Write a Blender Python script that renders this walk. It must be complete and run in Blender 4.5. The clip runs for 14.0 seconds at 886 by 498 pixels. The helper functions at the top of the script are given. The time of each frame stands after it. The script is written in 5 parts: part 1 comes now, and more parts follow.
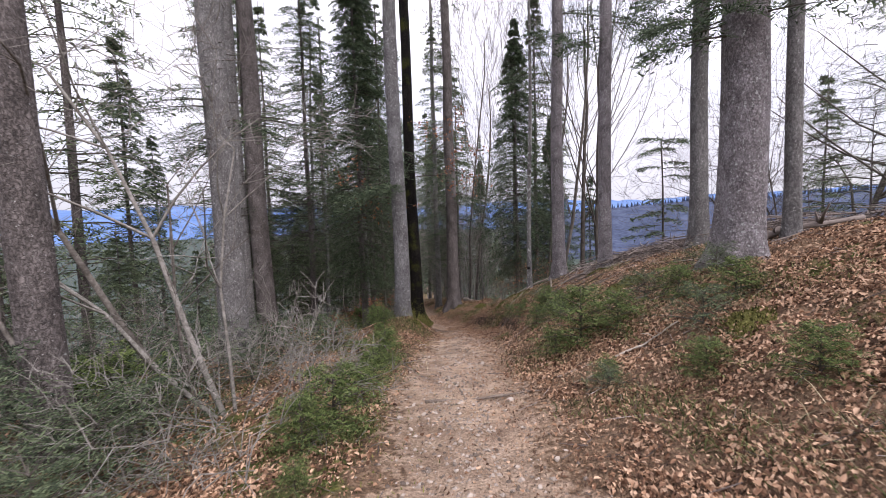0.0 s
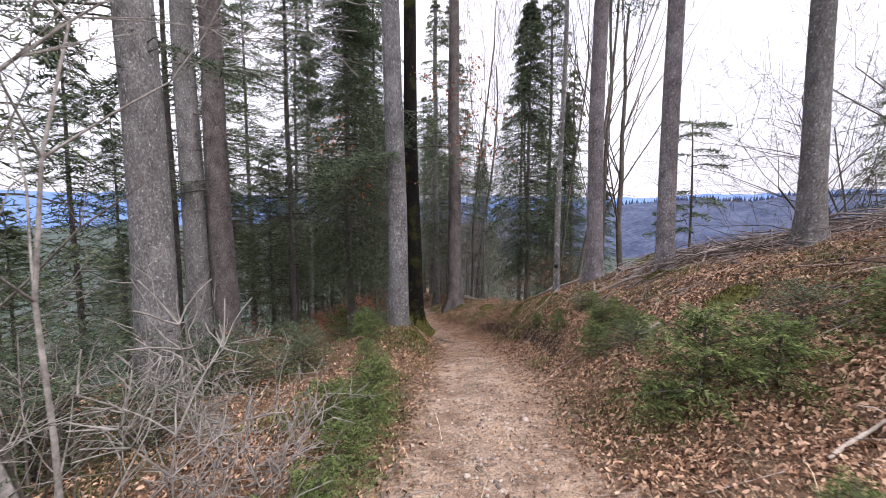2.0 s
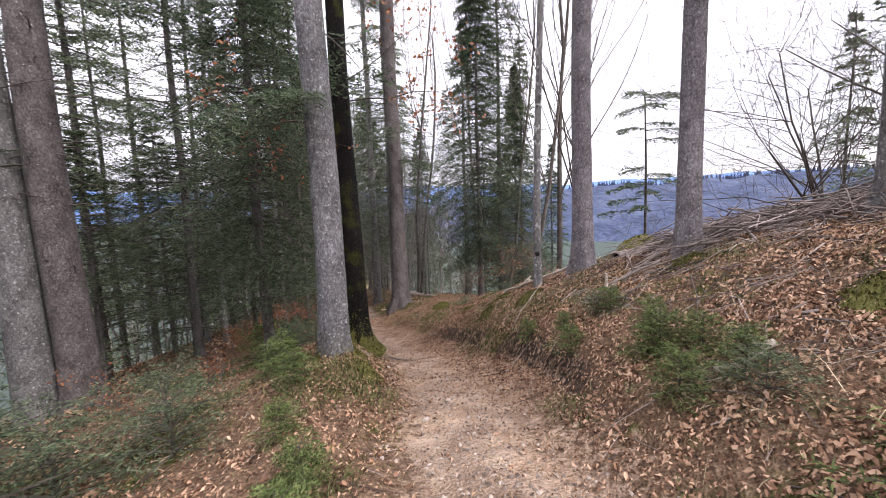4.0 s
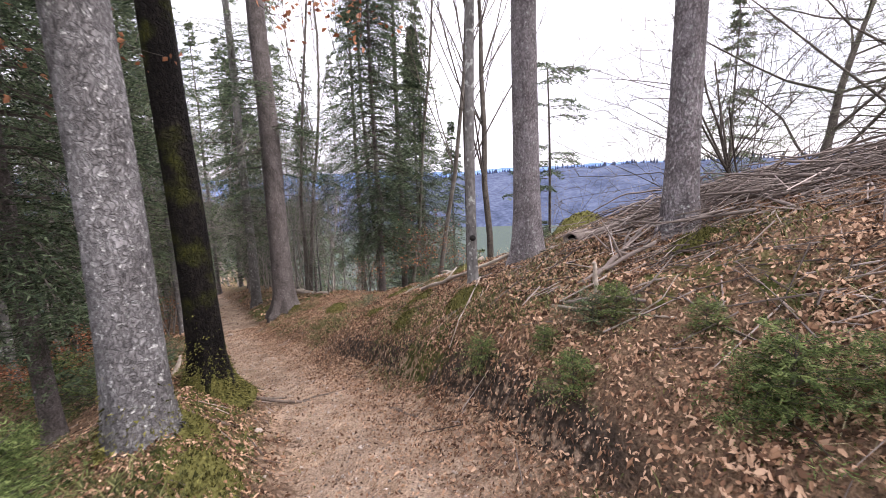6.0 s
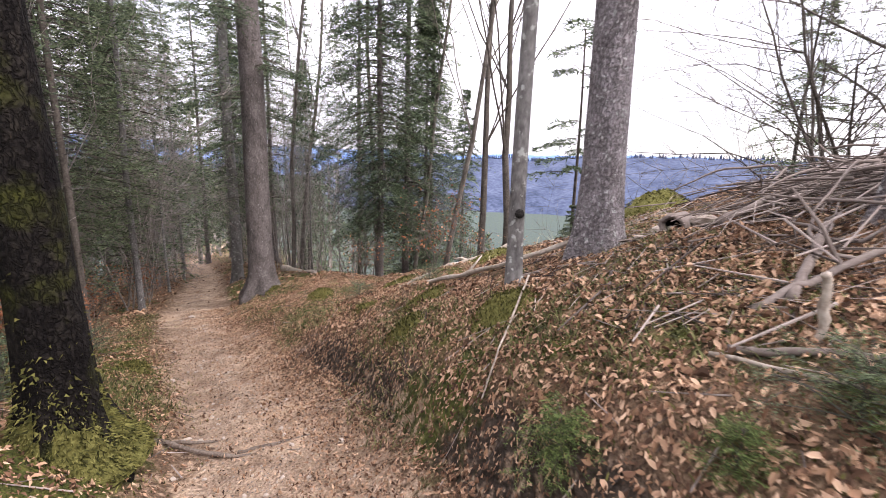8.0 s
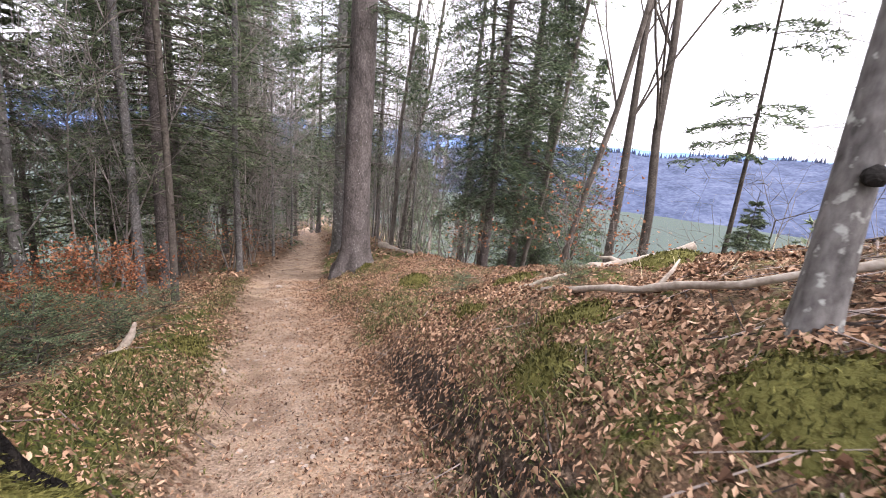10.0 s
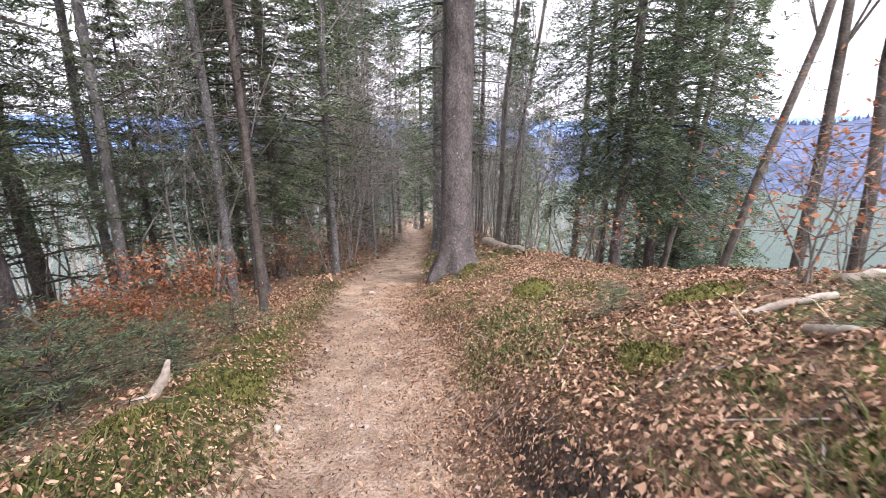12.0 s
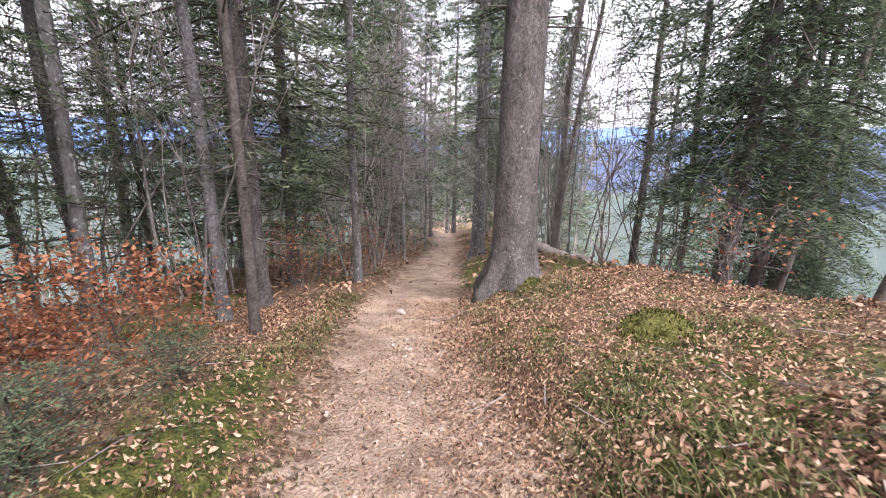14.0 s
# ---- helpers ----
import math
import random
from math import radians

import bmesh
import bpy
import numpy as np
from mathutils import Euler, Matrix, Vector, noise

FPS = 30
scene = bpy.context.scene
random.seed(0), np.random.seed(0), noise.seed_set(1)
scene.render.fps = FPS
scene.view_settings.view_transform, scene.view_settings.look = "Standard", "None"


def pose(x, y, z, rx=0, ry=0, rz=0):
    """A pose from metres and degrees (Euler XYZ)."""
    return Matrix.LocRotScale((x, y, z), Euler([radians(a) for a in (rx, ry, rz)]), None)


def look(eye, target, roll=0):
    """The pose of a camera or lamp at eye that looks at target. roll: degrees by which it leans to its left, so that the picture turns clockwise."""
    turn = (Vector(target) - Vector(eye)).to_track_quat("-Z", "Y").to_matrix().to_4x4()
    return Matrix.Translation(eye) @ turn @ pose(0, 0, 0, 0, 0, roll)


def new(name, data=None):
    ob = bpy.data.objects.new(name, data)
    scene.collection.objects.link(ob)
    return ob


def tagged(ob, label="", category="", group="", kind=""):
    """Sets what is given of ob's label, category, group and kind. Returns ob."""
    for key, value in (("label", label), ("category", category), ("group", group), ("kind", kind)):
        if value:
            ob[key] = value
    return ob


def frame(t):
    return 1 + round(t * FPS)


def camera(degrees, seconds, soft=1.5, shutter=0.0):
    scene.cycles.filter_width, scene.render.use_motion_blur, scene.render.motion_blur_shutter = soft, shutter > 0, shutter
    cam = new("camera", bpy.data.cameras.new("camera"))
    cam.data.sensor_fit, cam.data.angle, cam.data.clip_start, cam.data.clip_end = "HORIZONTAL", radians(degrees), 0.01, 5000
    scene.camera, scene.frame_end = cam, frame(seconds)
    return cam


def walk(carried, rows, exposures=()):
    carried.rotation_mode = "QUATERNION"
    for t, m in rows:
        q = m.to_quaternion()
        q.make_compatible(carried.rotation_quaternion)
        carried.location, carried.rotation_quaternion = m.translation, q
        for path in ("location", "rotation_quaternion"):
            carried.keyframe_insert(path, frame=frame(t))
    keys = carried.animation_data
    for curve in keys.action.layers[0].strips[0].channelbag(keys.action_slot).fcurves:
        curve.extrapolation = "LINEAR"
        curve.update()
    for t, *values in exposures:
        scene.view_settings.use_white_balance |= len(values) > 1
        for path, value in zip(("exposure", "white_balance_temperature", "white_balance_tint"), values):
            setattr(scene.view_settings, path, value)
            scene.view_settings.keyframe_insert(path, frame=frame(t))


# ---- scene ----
cam = camera(93.1, 14.0, soft=0.85, shutter=0.25)
METRES, EYE = 14.5, 1.5
ROWS = [
    (0.0, 0.0, 0.0, 0.0, -0.12, -4.23, 1.66),
    (0.5, -0.0056, 0.0419, -0.0028, -1.47, -3.99, 1.59),
    (1.0, -0.0134, 0.0823, -0.0061, -2.05, -4.52, 1.76),
    (1.5, -0.0131, 0.1233, -0.0095, -1.69, -4.7, 1.5),
    (2.0, -0.0204, 0.165, -0.015, -0.84, -5.24, 0.1),
    (4.5, -0.0329, 0.3687, -0.037, -13.41, -7.0, 2.26),
    (5.0, -0.0278, 0.408, -0.0416, -17.44, -7.31, 1.93),
    (5.5, -0.0252, 0.4463, -0.0461, -21.69, -7.86, 1.35),
    (6.0, -0.0146, 0.4808, -0.0526, -24.61, -8.79, 1.96),
    (6.5, -0.0034, 0.5146, -0.0564, -26.57, -9.47, 2.23),
    (7.0, 0.0062, 0.5472, -0.0606, -27.08, -10.22, 0.77),
    (7.5, 0.0205, 0.5779, -0.0672, -26.57, -10.63, -0.23),
    (8.0, 0.0261, 0.6109, -0.0763, -23.92, -11.15, -1.72),
    (8.5, 0.0379, 0.6418, -0.0843, -17.0, -11.52, -2.14),
    (9.0, 0.0422, 0.6734, -0.0913, -12.3, -12.09, -3.9),
    (11.5, 0.0462, 0.8114, -0.1218, -3.14, -15.24, -0.86),
    (12.0, 0.0458, 0.8404, -0.1265, 3.58, -15.07, 0.0),
    (12.5, 0.0443, 0.871, -0.1325, 7.23, -15.19, -1.39),
    (13.0, 0.0294, 0.9017, -0.1458, 7.62, -14.89, -0.84),
    (13.5, 0.0242, 0.9349, -0.1538, 7.82, -14.68, 0.5),
    (14.0, 0.0143, 0.9649, -0.1597, 7.72, -14.37, -0.75),
]
walk(cam, [(t, pose(0, 0, EYE) @ pose(METRES * x, METRES * y, METRES * z, 90 + pitch, roll, yaw)) for t, x, y, z, yaw, pitch, roll in ROWS],
     [(0.0, 1.0, 6350, 20), (1.5, 1.2, 6350, 20), (4.5, 1.55, 6450, 20), (9.0, 2.0, 6600, 20), (13.0, 2.4, 6250, 20), (14.0, 2.42, 6250, 21)])

# world: a bright, thinly broken overcast sky over a blue one
world = bpy.data.worlds.new("overcast_sky")
scene.world = world
world.use_nodes = True
wn, wl = world.node_tree.nodes, world.node_tree.links
wn.clear()
sky = wn.new("ShaderNodeTexSky")
sky.sky_type, sky.sun_disc = "NISHITA", False
sky.sun_elevation, sky.sun_rotation = radians(48), radians(60)
dim = wn.new("ShaderNodeMix")
dim.data_type, dim.blend_type = "RGBA", "MULTIPLY"
dim.inputs[0].default_value = 1.0
dim.inputs[7].default_value = (0.1, 0.1, 0.1, 1)
place = wn.new("ShaderNodeTexCoord")
puff = wn.new("ShaderNodeTexNoise")
puff.inputs["Scale"].default_value, puff.inputs["Detail"].default_value = 3.2, 7.0
veil = wn.new("ShaderNodeMapRange")
veil.inputs["From Min"].default_value, veil.inputs["From Max"].default_value = 0.3, 0.56
veil.inputs["To Min"].default_value, veil.inputs["To Max"].default_value = 0.62, 1.0
both = wn.new("ShaderNodeMix")
both.data_type = "RGBA"
both.inputs[7].default_value = (0.97, 0.99, 1.06, 1)
glow = wn.new("ShaderNodeBackground")
glow.inputs["Strength"].default_value = 1.0
wl.new(sky.outputs[0], dim.inputs[6])
wl.new(place.outputs["Generated"], puff.inputs["Vector"])
wl.new(puff.outputs["Fac"], veil.inputs[0])
wl.new(veil.outputs[0], both.inputs[0])
wl.new(dim.outputs[2], both.inputs[6])
# an overcast sky is about three times as bright overhead as along the horizon
split = wn.new("ShaderNodeSeparateXYZ")
rise = wn.new("ShaderNodeMapRange")
rise.inputs["To Min"].default_value, rise.inputs["To Max"].default_value = 0.42, 1.5
tall_sky = wn.new("ShaderNodeVectorMath")
tall_sky.operation = "SCALE"
wl.new(place.outputs["Generated"], split.inputs[0])
wl.new(split.outputs["Z"], rise.inputs[0])
wl.new(both.outputs[2], tall_sky.inputs[0])
wl.new(rise.outputs[0], tall_sky.inputs["Scale"])
wl.new(tall_sky.outputs[0], glow.inputs["Color"])
wl.new(glow.outputs[0], wn.new("ShaderNodeOutputWorld").inputs[0])
sun = new("sun", bpy.data.lights.new("sun", "SUN"))
sun.data.energy, sun.data.angle, sun.data.color = 1.6, radians(25), (1.0, 0.975, 0.94)
sun.matrix_world = look((9, -2, 14), (0, 8, 0))

# -- terrain form
YP = (-400, -60, -10, 0, 2.4, 5.35, 7, 8.9, 9.8, 11.8, 12.6, 14, 15, 19.3, 32, 60, 500)
ZP = (20.0, 3.0, 0.7, 0, -0.24, -0.6, -0.8, -1.12, -1.34, -1.75, -1.93, -2.3, -2.5, -3.1, -5.4, -10.5, -75)
YC = (-60, 0, 2.2, 5.0, 7.5, 10.0, 12.0, 13.5, 15.0, 19.0, 32, 60)
XC = (-3, 0.15, 0.15, 0.10, 0.25, 0.45, 0.35, 0.2, -0.1, -1.0, -2.1, -6)


def path_x(y):
    return np.interp(y, YC, XC)


def path_z(y):
    return np.interp(y, YP, ZP)


def ground(x, y):
    """Height of the forest ridge at x, y (numbers or arrays), without the fine relief."""
    x, y = np.asarray(x, float), np.asarray(y, float)
    u = x - path_x(y)
    w = u + np.where(u > 0.4, 1, 0) * np.interp(y, (9.5, 12, 16), (0, 0.1, 0.15))
    base = path_z(y)
    cut = np.interp(y, (2, 5, 8, 10, 14, 17, 20, 24), (0, 0.1, 0.6, 1, 1, 0.45, 0.2, 0))
    soft = np.interp(u, (0, 0.6, 1.2, 2.0, 3.5, 5, 6.5, 9), (0, 0, 0.1, 0.34, 1.2, 1.75, 2.0, 2.25))
    steep = np.interp(w, (0, 0.7, 1.05, 1.22, 1.5, 2.2, 3.1, 4.4, 6.0, 9), (0, 0.02, 0.15, 0.47, 0.74, 1.12, 1.48, 1.8, 2.05, 2.25))
    low = np.interp(u, (0, 0.7, 1.3, 2.2, 3.0), (0, 0.02, 0.3, 0.55, 0.62))
    far = np.interp(y, (12, 18, 24), (0, 0.8, 1))
    right = (soft * (1 - cut) + steep * cut) * (1 - far) + low * far
    crest = np.interp(y, (-20, 6, 10, 12, 14, 21, 40), (9.5, 9.5, 9.0, 7.0, 4.5, 3.0, 3.0))
    over = np.maximum(0, u - crest)
    right = right - 0.45 * over - 0.02 * over * np.minimum(over, 3)
    v = -u
    mound = np.interp(y, (6, 8.5, 9.5, 12.2, 14.5, 18), (0.04, 0.15, 0.55, 0.52, 0.5, 0.05))
    hump = np.interp(v, (0.55, 0.8, 1.3, 2.2, 3.6), (0, 0.25, 1.0, 0.8, 0)) * mound
    left = hump + np.interp(v, (0, 0.7, 2.5, 5.5, 9, 15, 30), (0, 0, -0.2, -0.3, -1.5, -4.0, -10.5))
    left = left - 0.3 * np.maximum(0, v - 30)
    return base + np.where(u > 0, right, left)


# -- terrain end

# materials
def material(name, colours, scale, rough=0.85, bump=0.3, detail_scale=6.0, stretch=(1, 1, 1), spots=None, island=0.0, moss=None, object_random=0.0, split=(0.35, 0.65)):
    """A surface mixed from colours by two sizes of noise; spots: (colour, scale, share) of sharp-edged flecks; moss: (colour, share)."""
    m = bpy.data.materials.new(name)
    m.use_nodes = True
    n, l = m.node_tree.nodes, m.node_tree.links
    b = n["Principled BSDF"]
    b.inputs["Roughness"].default_value = rough
    b.inputs["Specular IOR Level"].default_value = 0.1
    co = n.new("ShaderNodeTexCoord")
    mp = n.new("ShaderNodeMapping")
    mp.inputs["Scale"].default_value = stretch
    l.new(co.outputs["Object"], mp.inputs[0])
    big = n.new("ShaderNodeTexNoise")
    big.inputs["Scale"].default_value, big.inputs["Detail"].default_value = scale, 6
    fine = n.new("ShaderNodeTexNoise")
    fine.inputs["Scale"].default_value, fine.inputs["Detail"].default_value = scale * detail_scale, 5
    l.new(mp.outputs[0], big.inputs["Vector"])
    l.new(mp.outputs[0], fine.inputs["Vector"])
    mix = n.new("ShaderNodeMix")
    mix.inputs[0].default_value = 0.5
    l.new(big.outputs["Fac"], mix.inputs[2])
    l.new(fine.outputs["Fac"], mix.inputs[3])
    ramp = n.new("ShaderNodeValToRGB")
    ramp.color_ramp.elements[0].position, ramp.color_ramp.elements[1].position = split
    ramp.color_ramp.elements[0].color, ramp.color_ramp.elements[1].color = (*colours[0], 1), (*colours[-1], 1)
    for i, c in enumerate(colours[1:-1]):
        ramp.color_ramp.elements.new(split[0] + (split[1] - split[0]) * (i + 1) / (len(colours) - 1)).color = (*c, 1)
    l.new(mix.outputs[0], ramp.inputs[0])
    if island:
        chance, tone = n.new("ShaderNodeNewGeometry"), n.new("ShaderNodeMix")
        tone.inputs[0].default_value = 0.55
        l.new(mix.outputs[0], tone.inputs[2])
        l.new(chance.outputs["Random Per Island"], tone.inputs[3])
        l.new(tone.outputs[0], ramp.inputs[0])
        ramp.color_ramp.elements[0].position, ramp.color_ramp.elements[len(colours) - 1].position = 0.25, 0.75
    colour = ramp.outputs[0]
    height = fine.outputs["Fac"]

    def blend(fac, other, under):
        k = n.new("ShaderNodeMix")
        k.data_type = "RGBA"
        l.new(fac, k.inputs[0])
        l.new(under, k.inputs[6])
        k.inputs[7].default_value = (*other, 1)
        return k.outputs[2]

    def step(value, low, high):
        r = n.new("ShaderNodeMapRange")
        r.inputs["From Min"].default_value, r.inputs["From Max"].default_value = low, high
        l.new(value, r.inputs[0])
        return r.outputs[0]

    if spots:
        tint, size, share = spots
        v = n.new("ShaderNodeTexNoise")
        v.inputs["Scale"].default_value, v.inputs["Detail"].default_value = size, 3
        l.new(co.outputs["Object"], v.inputs["Vector"])
        colour = blend(step(v.outputs["Fac"], 0.5 + share, 0.58 + share), tint, colour)
    if moss:
        tint, share = moss
        v = n.new("ShaderNodeTexNoise")
        v.inputs["Scale"].default_value, v.inputs["Detail"].default_value = 2.2, 5
        l.new(co.outputs["Object"], v.inputs["Vector"])
        colour = blend(step(v.outputs["Fac"], 0.5 + share, 0.66 + share), tint, colour)
    if island or object_random:
        g = n.new("ShaderNodeNewGeometry" if island else "ShaderNodeObjectInfo")
        h = n.new("ShaderNodeHueSaturation")
        w = step(g.outputs["Random Per Island" if island else "Random"], 0, 1)
        r = w.node
        r.inputs["To Min"].default_value, r.inputs["To Max"].default_value = 1 - (island or object_random), 1 + (island or object_random)
        l.new(w, h.inputs["Value"])
        l.new(colour, h.inputs["Color"])
        colour = h.outputs[0]
    l.new(colour, b.inputs["Base Color"])
    if bump:
        p = n.new("ShaderNodeBump")
        p.inputs["Strength"].default_value, p.inputs["Distance"].default_value = bump, 0.03
        l.new(height, p.inputs["Height"])
        l.new(p.outputs[0], b.inputs["Normal"])
    return m


def thin_leaf(m, share):
    """Lets a share of the light pass through needles and leaves to their other side."""
    n, l = m.node_tree.nodes, m.node_tree.links
    b, end = n["Principled BSDF"], n["Material Output"]
    glow_through, both_sides = n.new("ShaderNodeBsdfTranslucent"), n.new("ShaderNodeMixShader")
    both_sides.inputs[0].default_value = share
    l.new(b.inputs["Base Color"].links[0].from_socket, glow_through.inputs["Color"])
    l.new(b.outputs[0], both_sides.inputs[1])
    l.new(glow_through.outputs[0], both_sides.inputs[2])
    l.new(both_sides.outputs[0], end.inputs["Surface"])


def bark_plates(name, dark, mid, light, size, stretch, moss=None, lichen=0.12, depth=0.03):
    """Bark broken into small plates with dark seams, and pale lichen flecks."""
    m = material(name, (dark, mid, light), 5.0, 0.92, 0.0, 8.0, stretch, ((0.42, 0.42, 0.40), 26.0, lichen), 0, moss)
    n, l = m.node_tree.nodes, m.node_tree.links
    b = n["Principled BSDF"]
    old = b.inputs["Base Color"].links[0].from_socket
    co, mp, wob, add = n.new("ShaderNodeTexCoord"), n.new("ShaderNodeMapping"), n.new("ShaderNodeTexNoise"), n.new("ShaderNodeVectorMath")
    mp.inputs["Scale"].default_value = (1, 1, 0.28)
    wob.inputs["Scale"].default_value, wob.inputs["Detail"].default_value = 14, 4
    sc = n.new("ShaderNodeVectorMath")
    sc.operation, sc.inputs[3].default_value = "SCALE", 0.13
    l.new(co.outputs["Object"], wob.inputs["Vector"])
    l.new(wob.outputs["Color"], sc.inputs[0])
    l.new(co.outputs["Object"], add.inputs[0])
    l.new(sc.outputs[0], add.inputs[1])
    l.new(add.outputs[0], mp.inputs[0])
    cell = n.new("ShaderNodeTexVoronoi")
    cell.feature = "DISTANCE_TO_EDGE"
    cell.inputs["Scale"].default_value = size
    l.new(mp.outputs[0], cell.inputs["Vector"])
    seam = n.new("ShaderNodeMapRange")
    seam.inputs["From Min"].default_value, seam.inputs["From Max"].default_value = 0.0, 0.16
    seam.inputs["To Min"].default_value = 0.5
    l.new(cell.outputs["Distance"], seam.inputs[0])
    flake = n.new("ShaderNodeTexVoronoi")
    flake.inputs["Scale"].default_value = size
    l.new(mp.outputs[0], flake.inputs["Vector"])
    shade = n.new("ShaderNodeMapRange")
    shade.inputs["To Min"].default_value, shade.inputs["To Max"].default_value = 0.78, 1.18
    l.new(flake.outputs["Color"], shade.inputs[0])
    vary = n.new("ShaderNodeHueSaturation")
    l.new(shade.outputs[0], vary.inputs["Value"])
    l.new(old, vary.inputs["Color"])
    old = vary.outputs[0]
    k = n.new("ShaderNodeMix")
    k.data_type = "RGBA"
    k.inputs[6].default_value = (*[c * 0.5 for c in dark], 1)
    l.new(seam.outputs[0], k.inputs[0])
    l.new(old, k.inputs[7])
    l.new(k.outputs[2], b.inputs["Base Color"])
    rough = n.new("ShaderNodeTexNoise")
    rough.inputs["Scale"].default_value, rough.inputs["Detail"].default_value = 38, 6
    l.new(co.outputs["Object"], rough.inputs["Vector"])
    total = n.new("ShaderNodeMath")
    total.operation = "MULTIPLY_ADD"
    total.inputs[1].default_value = 0.7
    l.new(rough.outputs["Fac"], total.inputs[0])
    l.new(seam.outputs[0], total.inputs[2])
    p = n.new("ShaderNodeBump")
    p.inputs["Strength"].default_value, p.inputs["Distance"].default_value = 1.0, depth
    l.new(total.outputs[0], p.inputs["Height"])
    l.new(p.outputs[0], b.inputs["Normal"])
    return m


BARK_PALE = bark_plates("pale_fir_bark", (0.075, 0.07, 0.07), (0.155, 0.148, 0.147), (0.25, 0.243, 0.243), 40, (1, 1, 0.7), None, 0.11, 0.012)
BARK_SCALY = bark_plates("scaly_bark", (0.115, 0.10, 0.102), (0.235, 0.21, 0.212), (0.36, 0.33, 0.336), 40, (1, 1, 0.8), None, 0.09, 0.025)
BARK_GREY = bark_plates("grey_bark", (0.09, 0.085, 0.08), (0.17, 0.16, 0.155), (0.26, 0.25, 0.24), 40, (1, 1, 0.6), None, 0.12, 0.012)
BARK_BROWN = bark_plates("brown_spruce_bark", (0.062, 0.054, 0.051), (0.13, 0.112, 0.105), (0.205, 0.18, 0.17), 40, (1, 1, 0.6), None, 0.17, 0.015)
BARK_DARK = bark_plates("dark_mossy_bark", (0.005, 0.004, 0.004), (0.012, 0.010, 0.009), (0.026, 0.022, 0.018), 30, (1, 1, 0.5), ((0.055, 0.06, 0.012), 0.03), 0.3, 0.03)
BARK_THIN = material("smooth_grey_bark", ((0.07, 0.066, 0.062), (0.145, 0.137, 0.13), (0.225, 0.215, 0.205)), 4.0, 0.85, 0.35, 7, (1, 1, 0.5), ((0.36, 0.37, 0.34), 14, 0.09))
TWIG_WOOD = material("bare_twig_wood", ((0.065, 0.055, 0.046), (0.12, 0.105, 0.09), (0.20, 0.18, 0.158)), 5.0, 0.85, 0.2)
TWIG_PALE = material("pale_twig_wood", ((0.10, 0.09, 0.078), (0.18, 0.165, 0.145), (0.28, 0.26, 0.235)), 5.0, 0.85, 0.2)
TWIG_DARK = material("dark_limb_wood", ((0.04, 0.034, 0.028), (0.075, 0.064, 0.054), (0.12, 0.105, 0.09)), 5.0, 0.9, 0.2)
BRUSH_WOOD = material("weathered_brushwood", ((0.07, 0.055, 0.047), (0.145, 0.117, 0.102), (0.25, 0.21, 0.186)), 3.0, 0.9, 0.3, 9, (1, 1, 1), None, 0.45)
PEELED = material("peeled_pale_wood", ((0.20, 0.16, 0.125), (0.32, 0.27, 0.22), (0.42, 0.37, 0.31)), 5.0, 0.8, 0.3)
NEEDLE_DARK = material("dark_fir_needles", ((0.035, 0.05, 0.03), (0.07, 0.096, 0.056), (0.11, 0.14, 0.08)), 1.3, 0.55, 0.0, 5, (1, 1, 1), None, 0.4)
NEEDLE = material("spruce_needles", ((0.05, 0.07, 0.042), (0.095, 0.122, 0.068), (0.15, 0.18, 0.1)), 1.3, 0.55, 0.0, 5, (1, 1, 1), None, 0.4)
NEEDLE_YOUNG = material("young_spruce_needles", ((0.045, 0.068, 0.022), (0.10, 0.136, 0.045), (0.17, 0.205, 0.075)), 2.0, 0.5, 0.0, 5, (1, 1, 1), None, 0.4)
LEAF = material("dry_beech_leaves", ((0.08, 0.046, 0.03), (0.178, 0.097, 0.059), (0.265, 0.152, 0.09), (0.315, 0.195, 0.123), (0.40, 0.27, 0.18)), 0.9, 0.75, 0.0, 9, (1, 1, 1), None, 0.25)
LEAF_ORANGE = material("clinging_beech_leaves", ((0.19, 0.072, 0.038), (0.29, 0.12, 0.062), (0.39, 0.19, 0.105)), 2.0, 0.7, 0.0, 6, (1, 1, 1), None, 0.35)
MOSS = material("moss", ((0.036, 0.037, 0.012), (0.095, 0.092, 0.027), (0.165, 0.152, 0.05)), 7.0, 0.95, 0.8, 8, (1, 1, 1), None, 0.25)
HERB = material("low_green_plants", ((0.05, 0.058, 0.022), (0.10, 0.108, 0.04), (0.16, 0.155, 0.068)), 3.0, 0.6, 0.0, 6, (1, 1, 1), None, 0.45)
STRAW = material("dry_grass", ((0.19, 0.15, 0.085), (0.30, 0.25, 0.15), (0.42, 0.36, 0.24)), 3.0, 0.7, 0.0, 6, (1, 1, 1), None, 0.35)
STONE = material("trail_stone", ((0.13, 0.10, 0.08), (0.22, 0.178, 0.145), (0.32, 0.27, 0.225)), 9.0, 0.85, 0.4, 7, (1, 1, 1), None, 0.3)
ROOT = material("worn_root_bark", ((0.075, 0.058, 0.045), (0.14, 0.11, 0.088), (0.22, 0.18, 0.15)), 7.0, 0.85, 0.5, 8)
# near-black colour of the knot and of the log's inside
HOLLOW = material("black_knot_and_hollow", ((0.010, 0.009, 0.008), (0.022, 0.02, 0.018)), 9.0, 0.9, 0.4)

